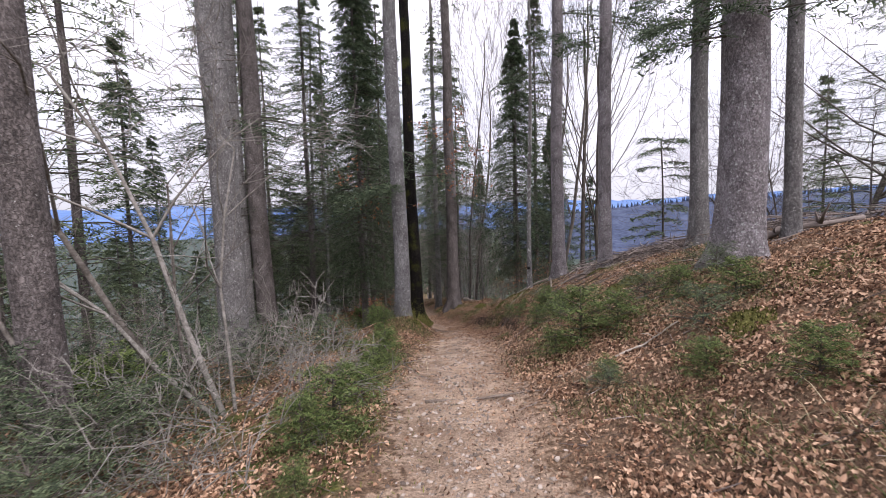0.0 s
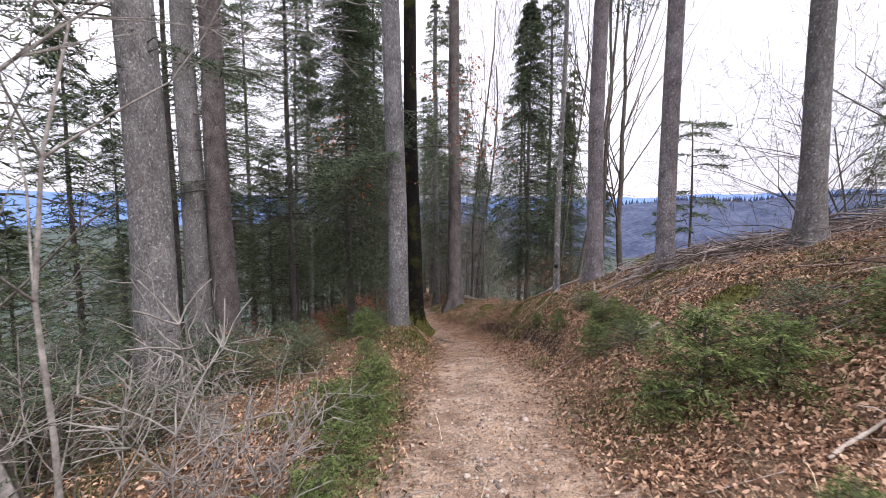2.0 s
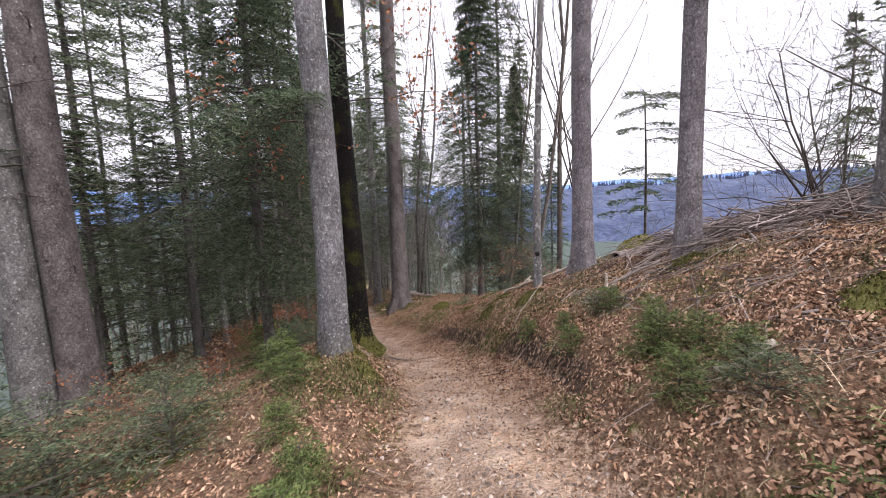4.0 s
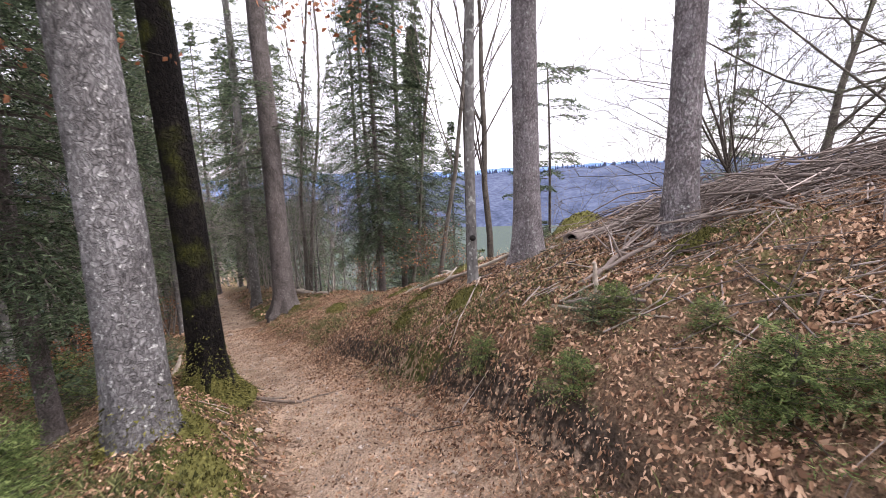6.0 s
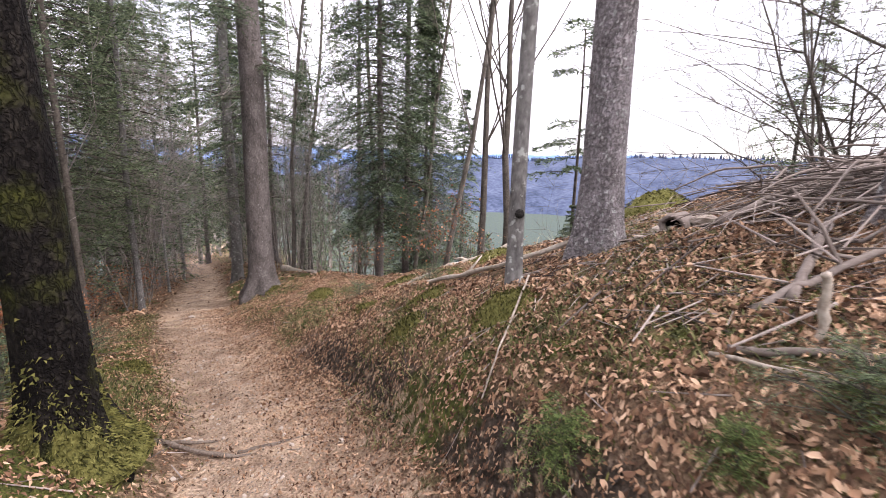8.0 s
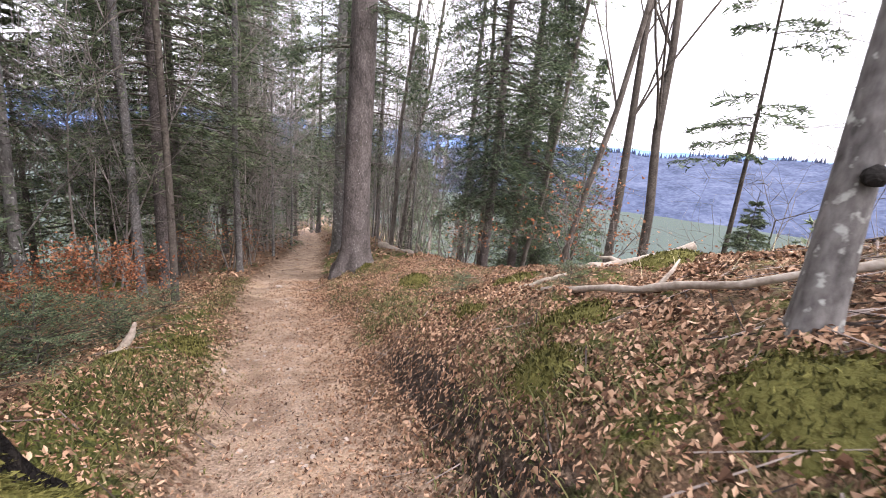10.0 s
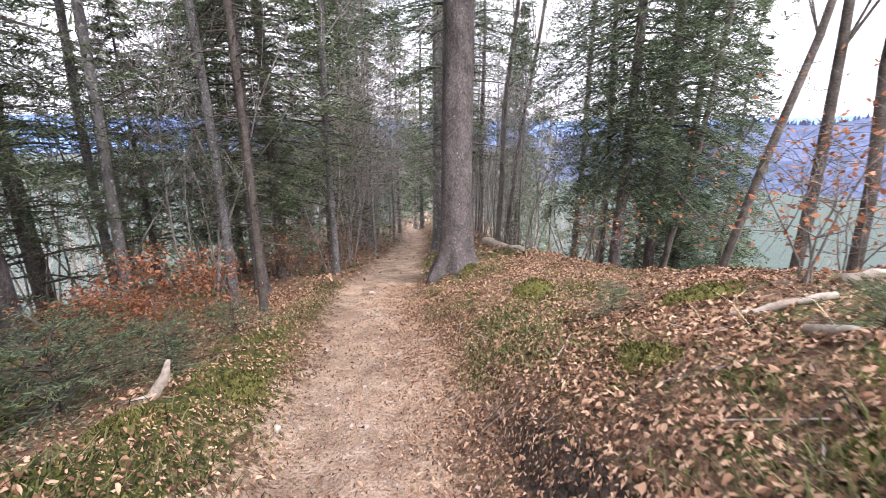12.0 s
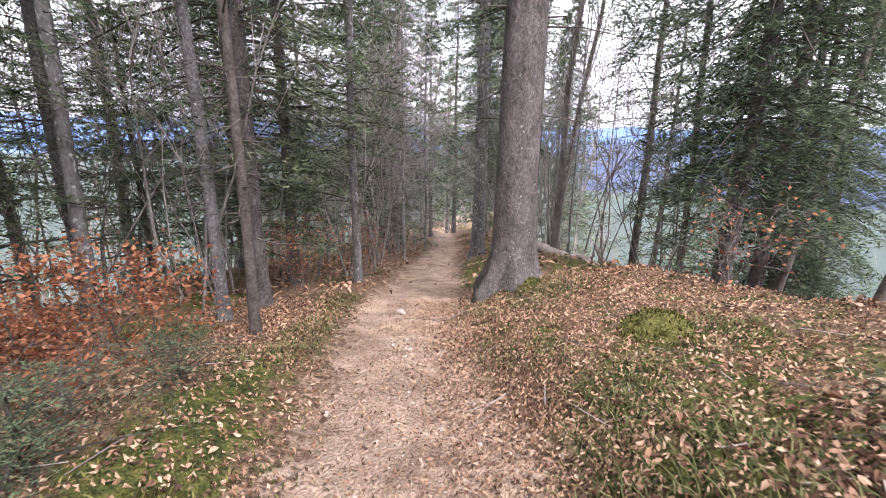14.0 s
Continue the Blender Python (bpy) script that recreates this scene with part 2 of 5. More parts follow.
DEAD_TWIG = material("grey_dead_twigs", ((0.13, 0.112, 0.098), (0.22, 0.195, 0.175), (0.33, 0.30, 0.275)), 5.0, 0.9, 0.0)
for leaf in (NEEDLE_DARK, NEEDLE, NEEDLE_YOUNG, LEAF_ORANGE, HERB):
    thin_leaf(leaf, 0.45)


def ground_material():
    """Bare trodden trail, leaf mould and moss, told apart by the ground's own attributes, with noise in their borders."""
    m = bpy.data.materials.new("forest_floor")
    m.use_nodes = True
    n, l = m.node_tree.nodes, m.node_tree.links
    b = n["Principled BSDF"]
    b.inputs["Roughness"].default_value = 0.95
    b.inputs["Specular IOR Level"].default_value = 0.15
    co = n.new("ShaderNodeTexCoord")

    def tex(scale, detail=6.0):
        t = n.new("ShaderNodeTexNoise")
        t.inputs["Scale"].default_value, t.inputs["Detail"].default_value = scale, detail
        l.new(co.outputs["Object"], t.inputs["Vector"])
        return t.outputs["Fac"]

    def ramp(value, stops):
        r = n.new("ShaderNodeValToRGB")
        e = r.color_ramp.elements
        e[0].position, e[0].color = stops[0][0], (*stops[0][1], 1)
        e[1].position, e[1].color = stops[-1][0], (*stops[-1][1], 1)
        for p, c in stops[1:-1]:
            e.new(p).color = (*c, 1)
        l.new(value, r.inputs[0])
        return r.outputs[0]

    def mix(fac, a, c, kind="RGBA"):
        k = n.new("ShaderNodeMix")
        k.data_type = kind
        l.new(fac, k.inputs[0])
        o = 6 if kind == "RGBA" else 2
        l.new(a, k.inputs[o])
        l.new(c, k.inputs[o + 1])
        return k.outputs[2 if kind == "RGBA" else 0]

    def math_node(op, a, c):
        k = n.new("ShaderNodeMath")
        k.operation = op
        for i, v in enumerate((a, c)):
            if isinstance(v, (int, float)):
                k.inputs[i].default_value = v
            else:
                l.new(v, k.inputs[i])
        return k.outputs[0]

    def attribute(name):
        a = n.new("ShaderNodeAttribute")
        a.attribute_name = name
        return a.outputs["Fac"]

    def edge(value, low, high):
        r = n.new("ShaderNodeMapRange")
        r.inputs["From Min"].default_value, r.inputs["From Max"].default_value = low, high
        l.new(value, r.inputs[0])
        return r.outputs[0]

    rough, grit, wide, mid = tex(14), tex(60, 4), tex(1.6), tex(4)
    mould = ramp(math_node("ADD", math_node("MULTIPLY", grit, 0.5), math_node("MULTIPLY", rough, 0.5)),
                 [(0.34, (0.075, 0.048, 0.034)), (0.5, (0.17, 0.108, 0.066)), (0.66, (0.28, 0.187, 0.12))])
    soil = ramp(math_node("ADD", math_node("MULTIPLY", grit, 0.45), math_node("MULTIPLY", mid, 0.55)),
                [(0.34, (0.20, 0.135, 0.095)), (0.5, (0.358, 0.26, 0.187)), (0.66, (0.50, 0.383, 0.283))])
    damp = ramp(wide, [(0.36, (0.78, 0.75, 0.72)), (0.5, (1.0, 0.99, 0.98)), (0.64, (1.12, 1.08, 1.02))])
    tone = n.new("ShaderNodeMix")
    tone.data_type, tone.blend_type = "RGBA", "MULTIPLY"
    tone.inputs[0].default_value = 1.0
    l.new(soil, tone.inputs[6])
    l.new(damp, tone.inputs[7])
    soil = tone.outputs[2]
    green = ramp(rough, [(0.32, (0.035, 0.042, 0.012)), (0.5, (0.08, 0.088, 0.022)), (0.7, (0.15, 0.14, 0.035))])
    # valley floor of woods and some grass, haze mixed in as grey-blue
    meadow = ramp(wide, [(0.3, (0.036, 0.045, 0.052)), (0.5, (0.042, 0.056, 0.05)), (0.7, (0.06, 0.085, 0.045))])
    trail = edge(math_node("ADD", attribute("trail"), math_node("MULTIPLY", math_node("SUBTRACT", rough, 0.5), 2.2)), 0.3, 0.7)
    mossy = edge(math_node("ADD", attribute("moss"), math_node("MULTIPLY", math_node("SUBTRACT", mid, 0.5), 1.6)), 0.45, 0.75)
    dirt = edge(attribute("bare"), 0.3, 0.7)
    earth = ramp(rough, [(0.35, (0.028, 0.021, 0.016)), (0.65, (0.085, 0.062, 0.046))])
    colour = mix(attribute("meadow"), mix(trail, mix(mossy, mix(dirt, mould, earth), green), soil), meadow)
    l.new(colour, b.inputs["Base Color"])
    stones = n.new("ShaderNodeTexVoronoi")
    stones.inputs["Scale"].default_value = 34
    l.new(co.outputs["Object"], stones.inputs["Vector"])
    p = n.new("ShaderNodeBump")
    p.inputs["Strength"].default_value, p.inputs["Distance"].default_value = 1.0, 0.045
    l.new(math_node("ADD", math_node("ADD", grit, rough), math_node("MULTIPLY", stones.outputs["Distance"], -0.8)), p.inputs["Height"])
    l.new(p.outputs[0], b.inputs["Normal"])
    return m


GROUND = ground_material()
# wooded slopes tinted blue-grey to stand for the hazy air before them
HILL_NEAR_HAZED = material("forest_hill_haze_tint", ((0.022, 0.031, 0.055), (0.045, 0.057, 0.095), (0.078, 0.092, 0.135)), 0.02, 1.0, 0.0, 7)
# the farthest range gets stronger blue, aerial haze painted as base colour
HILL_FAR_HAZED = material("far_hill_haze_blue", ((0.06, 0.12, 0.26), (0.09, 0.155, 0.31), (0.12, 0.19, 0.35)), 0.003, 1.0, 0.0, 8)


# small mesh tools
def mesh_of(name, verts, faces, mat, smooth=False):
    me = bpy.data.meshes.new(name)
    me.from_pydata(np.asarray(verts, dtype=np.float32), [], np.asarray(faces, dtype=np.int32))
    if smooth:
        me.polygons.foreach_set("use_smooth", np.ones(len(me.polygons), dtype=bool))
    me.materials.append(mat)
    me.update()
    return me


def merged(name, *pieces):
    """One mesh of several (verts, faces, material) pieces, each with a slot of its own."""
    me = bpy.data.meshes.new(name)
    verts, faces, slots, start = [], [], [], 0
    for i, (v, f, mat) in enumerate(pieces):
        v, f = np.asarray(v), np.asarray(f)
        verts.append(v)
        faces += (f + start).tolist()
        slots.append(np.full(len(f), i, dtype=np.int32))
        start += len(v)
        me.materials.append(mat)
    me.from_pydata(np.concatenate(verts).tolist(), [], faces)
    me.polygons.foreach_set("material_index", np.concatenate(slots))
    return me


def part(name, me, parent, label=""):
    ob = new(name, me)
    ob.parent = parent
    return tagged(ob, label)


def thing(name, x, y, z, label, category, group="", turn=0.0, size=1.0):
    ob = new(name)
    ob.empty_display_size = 0.1
    ob.matrix_basis = pose(x, y, z, 0, 0, turn) @ Matrix.Scale(size, 4)
    return tagged(ob, label, category, group)


def tubes(p0, p1, r0, r1, sides=4):
    """Tapered prisms between pairs of points, as verts and quads."""
    p0, p1 = np.asarray(p0, float), np.asarray(p1, float)
    r0, r1 = np.asarray(r0, float), np.asarray(r1, float)
    d = p1 - p0
    d /= np.linalg.norm(d, axis=1, keepdims=True) + 1e-9
    ref = np.where(np.abs(d[:, 2:3]) > 0.9, [[1.0, 0, 0]], [[0, 0, 1.0]])
    a = np.cross(d, ref)
    a /= np.linalg.norm(a, axis=1, keepdims=True) + 1e-9
    b = np.cross(d, a)
    th = np.arange(sides) * 2 * math.pi / sides
    ring = a[:, None] * np.cos(th)[None, :, None] + b[:, None] * np.sin(th)[None, :, None]
    lo = p0[:, None] + ring * r0[:, None, None]
    hi = p1[:, None] + ring * r1[:, None, None]
    verts = np.concatenate([lo, hi], axis=1).reshape(-1, 3)
    k = np.arange(sides)
    quad = np.stack([k, (k + 1) % sides, (k + 1) % sides + sides, k + sides], axis=1)
    faces = (quad[None] + (np.arange(len(p0)) * 2 * sides)[:, None, None]).reshape(-1, 4)
    return verts, faces


def strand(points, radii, sides=6):
    """One smooth tapered tube through points."""
    pts = np.asarray(points, float)
    d = np.gradient(pts, axis=0)
    d /= np.linalg.norm(d, axis=1, keepdims=True) + 1e-9
    ref = np.array([0, 0, 1.0]) if abs(d[:, 2]).mean() < 0.8 else np.array([1.0, 0, 0])
    a = np.cross(d, ref)
    a /= np.linalg.norm(a, axis=1, keepdims=True) + 1e-9
    b = np.cross(d, a)
    th = np.arange(sides) * 2 * math.pi / sides
    v = pts[:, None] + (a[:, None] * np.cos(th)[None, :, None] + b[:, None] * np.sin(th)[None, :, None]) * np.asarray(radii, float)[:, None, None]
    n = len(pts)
    k = np.arange(sides)
    f = np.concatenate([np.stack([i * sides + k, i * sides + (k + 1) % sides, (i + 1) * sides + (k + 1) % sides, (i + 1) * sides + k], 1) for i in range(n - 1)])
    verts = np.concatenate([v.reshape(-1, 3), pts[:1] - d[:1] * radii[0] * 0.2, pts[-1:] + d[-1:] * radii[-1] * 0.2])
    caps = np.concatenate([np.stack([(k + 1) % sides, k, np.full(sides, n * sides), np.full(sides, n * sides)], 1),
                           np.stack([(n - 1) * sides + k, (n - 1) * sides + (k + 1) % sides, np.full(sides, n * sides + 1), np.full(sides, n * sides + 1)], 1)])
    return verts, [tuple(q) if q[2] != q[3] else tuple(q[:3]) for q in np.concatenate([f, caps]).tolist()]


def strand_mesh(name, points, radii, mat, sides=6):
    v, f = strand(points, radii, sides)
    me = bpy.data.meshes.new(name)
    me.from_pydata(v.tolist(), [], f)
    me.polygons.foreach_set("use_smooth", np.ones(len(me.polygons), dtype=bool))
    me.materials.append(mat)
    return me


def value_noise(x, y, seed=0):
    x, y = np.asarray(x, float), np.asarray(y, float)
    i, j = np.floor(x), np.floor(y)
    f, g = x - i, y - j
    f, g = f * f * (3 - 2 * f), g * g * (3 - 2 * g)

    def h(a, c):
        s = np.sin(a * 127.1 + c * 311.7 + seed * 74.7) * 43758.5453
        return s - np.floor(s)

    return (h(i, j) * (1 - f) + h(i + 1, j) * f) * (1 - g) + (h(i, j + 1) * (1 - f) + h(i + 1, j + 1) * f) * g - 0.5


def land(x, y):
    """The ground with its bumps, hollows and small clods."""
    x, y = np.asarray(x, float), np.asarray(y, float)
    u = np.abs(x - path_x(y))
    rough = np.interp(u, (0.3, 0.9, 1.6), (0.35, 0.7, 1.0))
    z = ground(x, y) + rough * (0.16 * value_noise(x * 0.9, y * 0.9, 1) + 0.10 * value_noise(x * 2.6, y * 2.6, 2) + 0.05 * value_noise(x * 7, y * 7, 3))
    wheel = np.interp(u, (0, 0.12, 0.3, 0.5, 0.75), (0.012, 0.0, -0.03, -0.02, 0.0))
    z = z + wheel * (1 + value_noise(x * 1.5, y * 0.8, 6)) + 0.018 * value_noise(x * 13, y * 13, 4) + 0.012 * value_noise(x * 27, y * 27, 7)
    return np.maximum(z, -74 + 0.02 * value_noise(x * 0.02, y * 0.02, 5))


def lz(x, y):
    return float(land(x, y))


# the ground, one sheet out to the horizon
def axis(near_low, near_high, step, reach):
    out, s, a = [], step, near_high
    while a < reach:
        s *= 1.13
        a += s
        out.append(a)
    back, s, a = [], step, near_low
    while a > -reach:
        s *= 1.13
        a -= s
        back.append(a)
    return np.array(back[::-1] + list(np.arange(near_low, near_high + step / 2, step)) + out)


gx, gy = axis(-4.0, 5.2, 0.06, 4500), axis(1.0, 19.0, 0.07, 4500)
XX, YY = np.meshgrid(gx, gy)
ZZ = land(XX, YY)
nx, ny = len(gx), len(gy)
idx = np.arange(nx * ny).reshape(ny, nx)
floor_me = mesh_of("ground", np.stack([XX, YY, ZZ], -1).reshape(-1, 3), np.stack([idx[:-1, :-1], idx[:-1, 1:], idx[1:, 1:], idx[1:, :-1]], -1).reshape(-1, 4), GROUND, True)
UU = XX - path_x(YY)
right_edge = np.interp(YY, (0, 5, 9, 11, 16, 24), (0.62, 0.75, 0.8, 0.68, 0.66, 0.6))
left_edge = np.interp(YY, (0, 5, 9, 12.5, 13.5, 14.8, 16, 24), (0.62, 0.68, 0.62, 0.65, 0.85, 0.85, 0.65, 0.6))
right_edge = right_edge * (1 + 0.5 * value_noise(XX * 0.2, YY * 1.1, 51) + 0.3 * value_noise(XX * 1.5, YY * 3.1, 52)) * np.interp(YY, (8, 11, 17), (1.0, 1.15, 1.1))
left_edge = left_edge * (1 + 0.45 * value_noise(XX * 0.2, YY * 1.2, 53) + 0.3 * value_noise(XX * 1.5, YY * 3.3, 54))
trail = 1 - np.clip((np.where(UU > 0, UU / right_edge, -UU / left_edge) - 0.5) / 1.0, 0, 1)
moss = np.clip(value_noise(XX * 0.7, YY * 0.7, 8) * 1.7 + 0.12, 0, 1) * np.clip((np.abs(UU) - 0.5) / 0.4, 0, 1)
moss = np.maximum(moss, np.interp(YY, (9.5, 11), (0, 0.5)) * np.clip((UU - 1.1) / 0.3, 0, 1))
moss = np.maximum(moss, 0.95 * np.exp(-((UU + 1.15) / 0.5) ** 2) * np.interp(YY, (8, 9, 11, 16, 18), (0, 0.6, 1, 1, 0.3)))
moss = np.maximum(moss, (0.5 + 0.7 * value_noise(XX * 1.3, YY * 1.3, 55)) * np.exp(-((UU - np.interp(YY, (9, 12, 18), (1.9, 1.6, 1.3))) / 0.5) ** 2) * np.interp(YY, (8, 10, 20, 24), (0, 1, 1, 0)))
bare = np.exp(-((UU - np.interp(YY, (9, 12, 16), (1.15, 1.05, 1.0))) / 0.2) ** 2) * np.interp(YY, (7.5, 9, 14, 15.5), (0, 1, 1, 0))
# land far below the ridge takes the haze-tinted valley colour
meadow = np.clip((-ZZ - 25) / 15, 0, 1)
for name, values in (("trail", trail), ("moss", moss), ("bare", bare), ("meadow", meadow)):
    floor_me.attributes.new(name, "FLOAT", "POINT").data.foreach_set("value", values.astype(np.float32).ravel())
tagged(new("ground", floor_me), "sloping forest floor with a bare trodden trail", "ground", "", "structure")


# distant hills, with haze painted into their colours
def hills(name, label, reach, azimuth0, azimuth1, tops, mat, teeth, seed):
    """A wooded range across the valley, between two azimuths in degrees from straight ahead, with tree tops along its skyline."""
    rng = np.random.default_rng(seed)
    n = int((azimuth1 - azimuth0) * 4)
    az = np.radians(np.linspace(azimuth0, azimuth1, n))
    top = np.interp(np.degrees(az), tops[0], tops[1]) + 10 * value_noise(np.degrees(az) * 0.25, 0 * az, seed) * reach / 1000 + 4 * value_noise(np.degrees(az) * 1.1, 0 * az, seed + 1) * reach / 1000
    rows = []
    for k in np.linspace(0, 1, 9):
        r = reach * (0.62 + 0.38 * k)
        z = -80 + (top + 80) * (k ** 0.8)
        rows.append(np.stack([r * np.sin(az), r * np.cos(az), z + 6 * value_noise(np.degrees(az) * 0.5, 0 * az + k * 5, seed + 2) * (k < 1)], -1))
    V = np.concatenate(rows)
    ii = np.arange(len(V)).reshape(9, n)
    me = mesh_of(name, V, np.stack([ii[:-1, :-1], ii[:-1, 1:], ii[1:, 1:], ii[1:, :-1]], -1).reshape(-1, 4), mat, True)
    ob = tagged(new(name, me), label, "hill", "", "structure")
    if teeth:
        k = 900
        a = np.sort(rng.uniform(az[0], az[-1], k))
        z = np.interp(a, az, top)
        h = rng.uniform(4, 13, k) * reach / 1000
        c = np.stack([reach * np.sin(a), reach * np.cos(a), z - 3], -1)
        v, f = tubes(c, c + np.stack([0 * h, 0 * h, h], -1), h * 0.24, h * 0.02, 5)
        part("skyline_trees", mesh_of("skyline_trees", v, f, mat), ob)["kind"] = "stuff"
    return ob


hills("backdrop_range", "wooded hill range across the valley, tinted blue for haze", 1150, 8, 110, ((8, 20, 30, 45, 60, 110), (-4, 8, 20, 30, 36, 36)), HILL_NEAR_HAZED, True, 11)
hills("backdrop_mountains", "distant mountain range on the horizon, haze painted in as blue", 4200, -110, 60, ((-110, -60, -30, 0, 30, 60), (150, 165, 150, 120, 130, 120)), HILL_FAR_HAZED, False, 21)


# trees
def trunk_mesh(seed, r, height, lean=(0, 0), flare=1.5, sides=22, mat=BARK_GREY, top=0.35, bow=0.0, roots=5):
    """A trunk with root flare, slight bends and uneven girth; base a little below zero."""
    rng = np.random.default_rng(seed)
    hs = np.concatenate([[-0.45, -0.2, -0.05, 0.05, 0.15, 0.28, 0.45, 0.7, 1.0], np.arange(1.5, height, 0.75), [height]])
    th = np.arange(sides) * 2 * math.pi / sides
    ph = rng.uniform(0, 6.28, 4)
    k = np.clip(hs / height, 0, 1)
    rad = r * (1 - (1 - top) * k ** 1.1)
    fl = 1 + (flare - 1) * (0.8 * np.exp(-np.maximum(hs, -0.1) / 0.24) + 0.25 * np.exp(-np.maximum(hs, 0) / 0.9))
    lobes = 0.5 + 0.5 * np.cos(roots * th + ph[0] + 0.7 * np.sin(th + ph[1]))
    ring = rad[:, None] * (1 + (fl[:, None] - 1) * (0.35 + 1.0 * lobes[None]))
    ring = ring * (1 + 0.025 * np.sin(2 * th + ph[2])[None] + 0.02 * np.sin(3 * th[None] + hs[:, None] * 1.3) + rng.normal(0, 0.012, ring.shape))
    cx = lean[0] * hs + bow * np.sin(k * 3.1) + 0.02 * np.sin(hs * 0.9 + ph[3])
    cy = lean[1] * hs + 0.02 * np.sin(hs * 0.8 + ph[1])
    v = np.stack([cx[:, None] + ring * np.cos(th), cy[:, None] + ring * np.sin(th), np.repeat(hs[:, None], sides, 1)], -1).reshape(-1, 3)
    n = len(hs)
    i = np.arange(n * sides).reshape(n, sides)
    j = np.roll(i, -1, axis=1)
    f = np.stack([i[:-1], j[:-1], j[1:], i[1:]], -1).reshape(-1, 4)
    return mesh_of("trunk", v, f, mat, True)


def sprays(rng, h, az, length, rise, droop, twigs, tufts, needle, width, centre=None, side=0.42):
    """Needle sprays of many boughs at once: triangles, and the boughs' wood as tubes."""
    nb = len(h)
    h, az, length = np.asarray(h, float), np.asarray(az, float), np.asarray(length, float)
    rise = np.broadcast_to(rise, (nb,)).astype(float)
    droop = np.broadcast_to(droop, (nb,)).astype(float)
    out = np.stack([np.cos(az), np.sin(az), 0 * az], -1)
    lat = np.stack([-np.sin(az), np.cos(az), 0 * az], -1)
    base = np.stack([0 * h, 0 * h, h], -1) if centre is None else centre

    def along(s):
        s = np.asarray(s)
        return base[:, None] + out[:, None] * (length[:, None] * s)[..., None] + np.array([0, 0, 1.0]) * (length[:, None] * (rise[:, None] * s - droop[:, None] * s ** 2 + 0.25 * droop[:, None] * s ** 4))[..., None]

    st = np.repeat(np.linspace(0, 1, 5)[None], nb, 0)
    pts = along(st)
    r = (0.006 + 0.009 * length)[:, None] * (1.05 - st)
    th = np.arange(3) * 2 * math.pi / 3
    ring = lat[:, None, None] * np.cos(th)[None, None, :, None] + np.array([0, 0, 1.0]) * np.sin(th)[None, None, :, None]
    wv = (pts[:, :, None] + ring * r[:, :, None, None]).reshape(-1, 3)
    grid = np.arange(nb * 15).reshape(nb, 5, 3)
    turned = np.roll(grid, -1, axis=2)
    wf = np.stack([grid[:, :-1], turned[:, :-1], turned[:, 1:], grid[:, 1:]], -1).reshape(-1, 4)
    s = np.clip(0.12 + 0.88 * np.linspace(0, 1.0, twigs)[None] ** 0.8 + rng.normal(0, 0.025, (nb, twigs)), 0.08, 1)
    origin = along(s)
    tri = []
    for sgn in (-1, 1):
        tl = length[:, None] * side * (0.3 + 2.0 * s * (1.05 - s)) * rng.uniform(0.55, 1.25, (nb, twigs)) + 0.08
        fw = rng.uniform(0.45, 0.95, (nb, twigs))
        dirn = out[:, None] * fw[..., None] + lat[:, None] * sgn + np.array([0, 0, 1.0]) * rng.normal(-0.18, 0.16, (nb, twigs))[..., None]
        dirn /= np.linalg.norm(dirn, axis=-1, keepdims=True)
        q = np.linspace(0.05, 1.0, tufts)[None, None] + rng.uniform(-0.05, 0.05, (nb, twigs, tufts))
        p = origin[:, :, None] + dirn[:, :, None] * (tl[..., None] * q)[..., None] + np.array([0, 0, 1.0]) * (-0.22 * tl[..., None] * q ** 2)[..., None]
        flip = np.where(np.arange(tufts) % 2 == 0, 1.0, -1.0)[None, None]
        up = rng.normal(0.05, 0.38, p.shape[:3])
        cross = np.cross(dirn, [0, 0, 1.0])
        tip = dirn[:, :, None] * rng.uniform(0.5, 1.1, p.shape[:3])[..., None] + cross[:, :, None] * (flip * rng.uniform(0.35, 0.9, p.shape[:3]))[..., None] + np.array([0, 0, 1.0]) * up[..., None]
        tip *= (needle * rng.uniform(0.7, 1.35, p.shape[:3]))[..., None]
        wide = dirn[:, :, None] * width
        lift = np.array([0, 0, 1.0]) * (rng.normal(0, 0.5, p.shape[:3]) * width)[..., None]
        tri.append(np.stack([p - wide, p + wide + lift, p + tip], -2).reshape(-1, 3))
    v = np.concatenate(tri)
    return v, np.arange(len(v)).reshape(-1, 3), wv, wf


def conifer_meshes(seed, height, crown_base, spread, boughs, twigs, tufts, needle, width, mat, rise=0.15, droop=0.4, peak=0.15):
    rng = np.random.default_rng(seed)
    k = np.sort(rng.uniform(0, 1, boughs) ** 0.9)
    h = crown_base + (height - crown_base - 0.1) * k
    shape = np.where(k < peak, 0.6 + 0.4 * k / peak, (1 - (k - peak) / (1 - peak)) ** 0.85)
    length = spread * np.maximum(shape, 0.06) * rng.uniform(0.6, 1.15, boughs)
    az = np.arange(boughs) * 2.399 + rng.normal(0, 0.5, boughs)
    v, f, wv, wf = sprays(rng, h, az, length, rise + 0.3 * k, droop + rng.normal(0, 0.08, boughs), twigs, tufts, needle, width)
    return merged("crown", (v, f, mat), (wv, wf, TWIG_DARK))


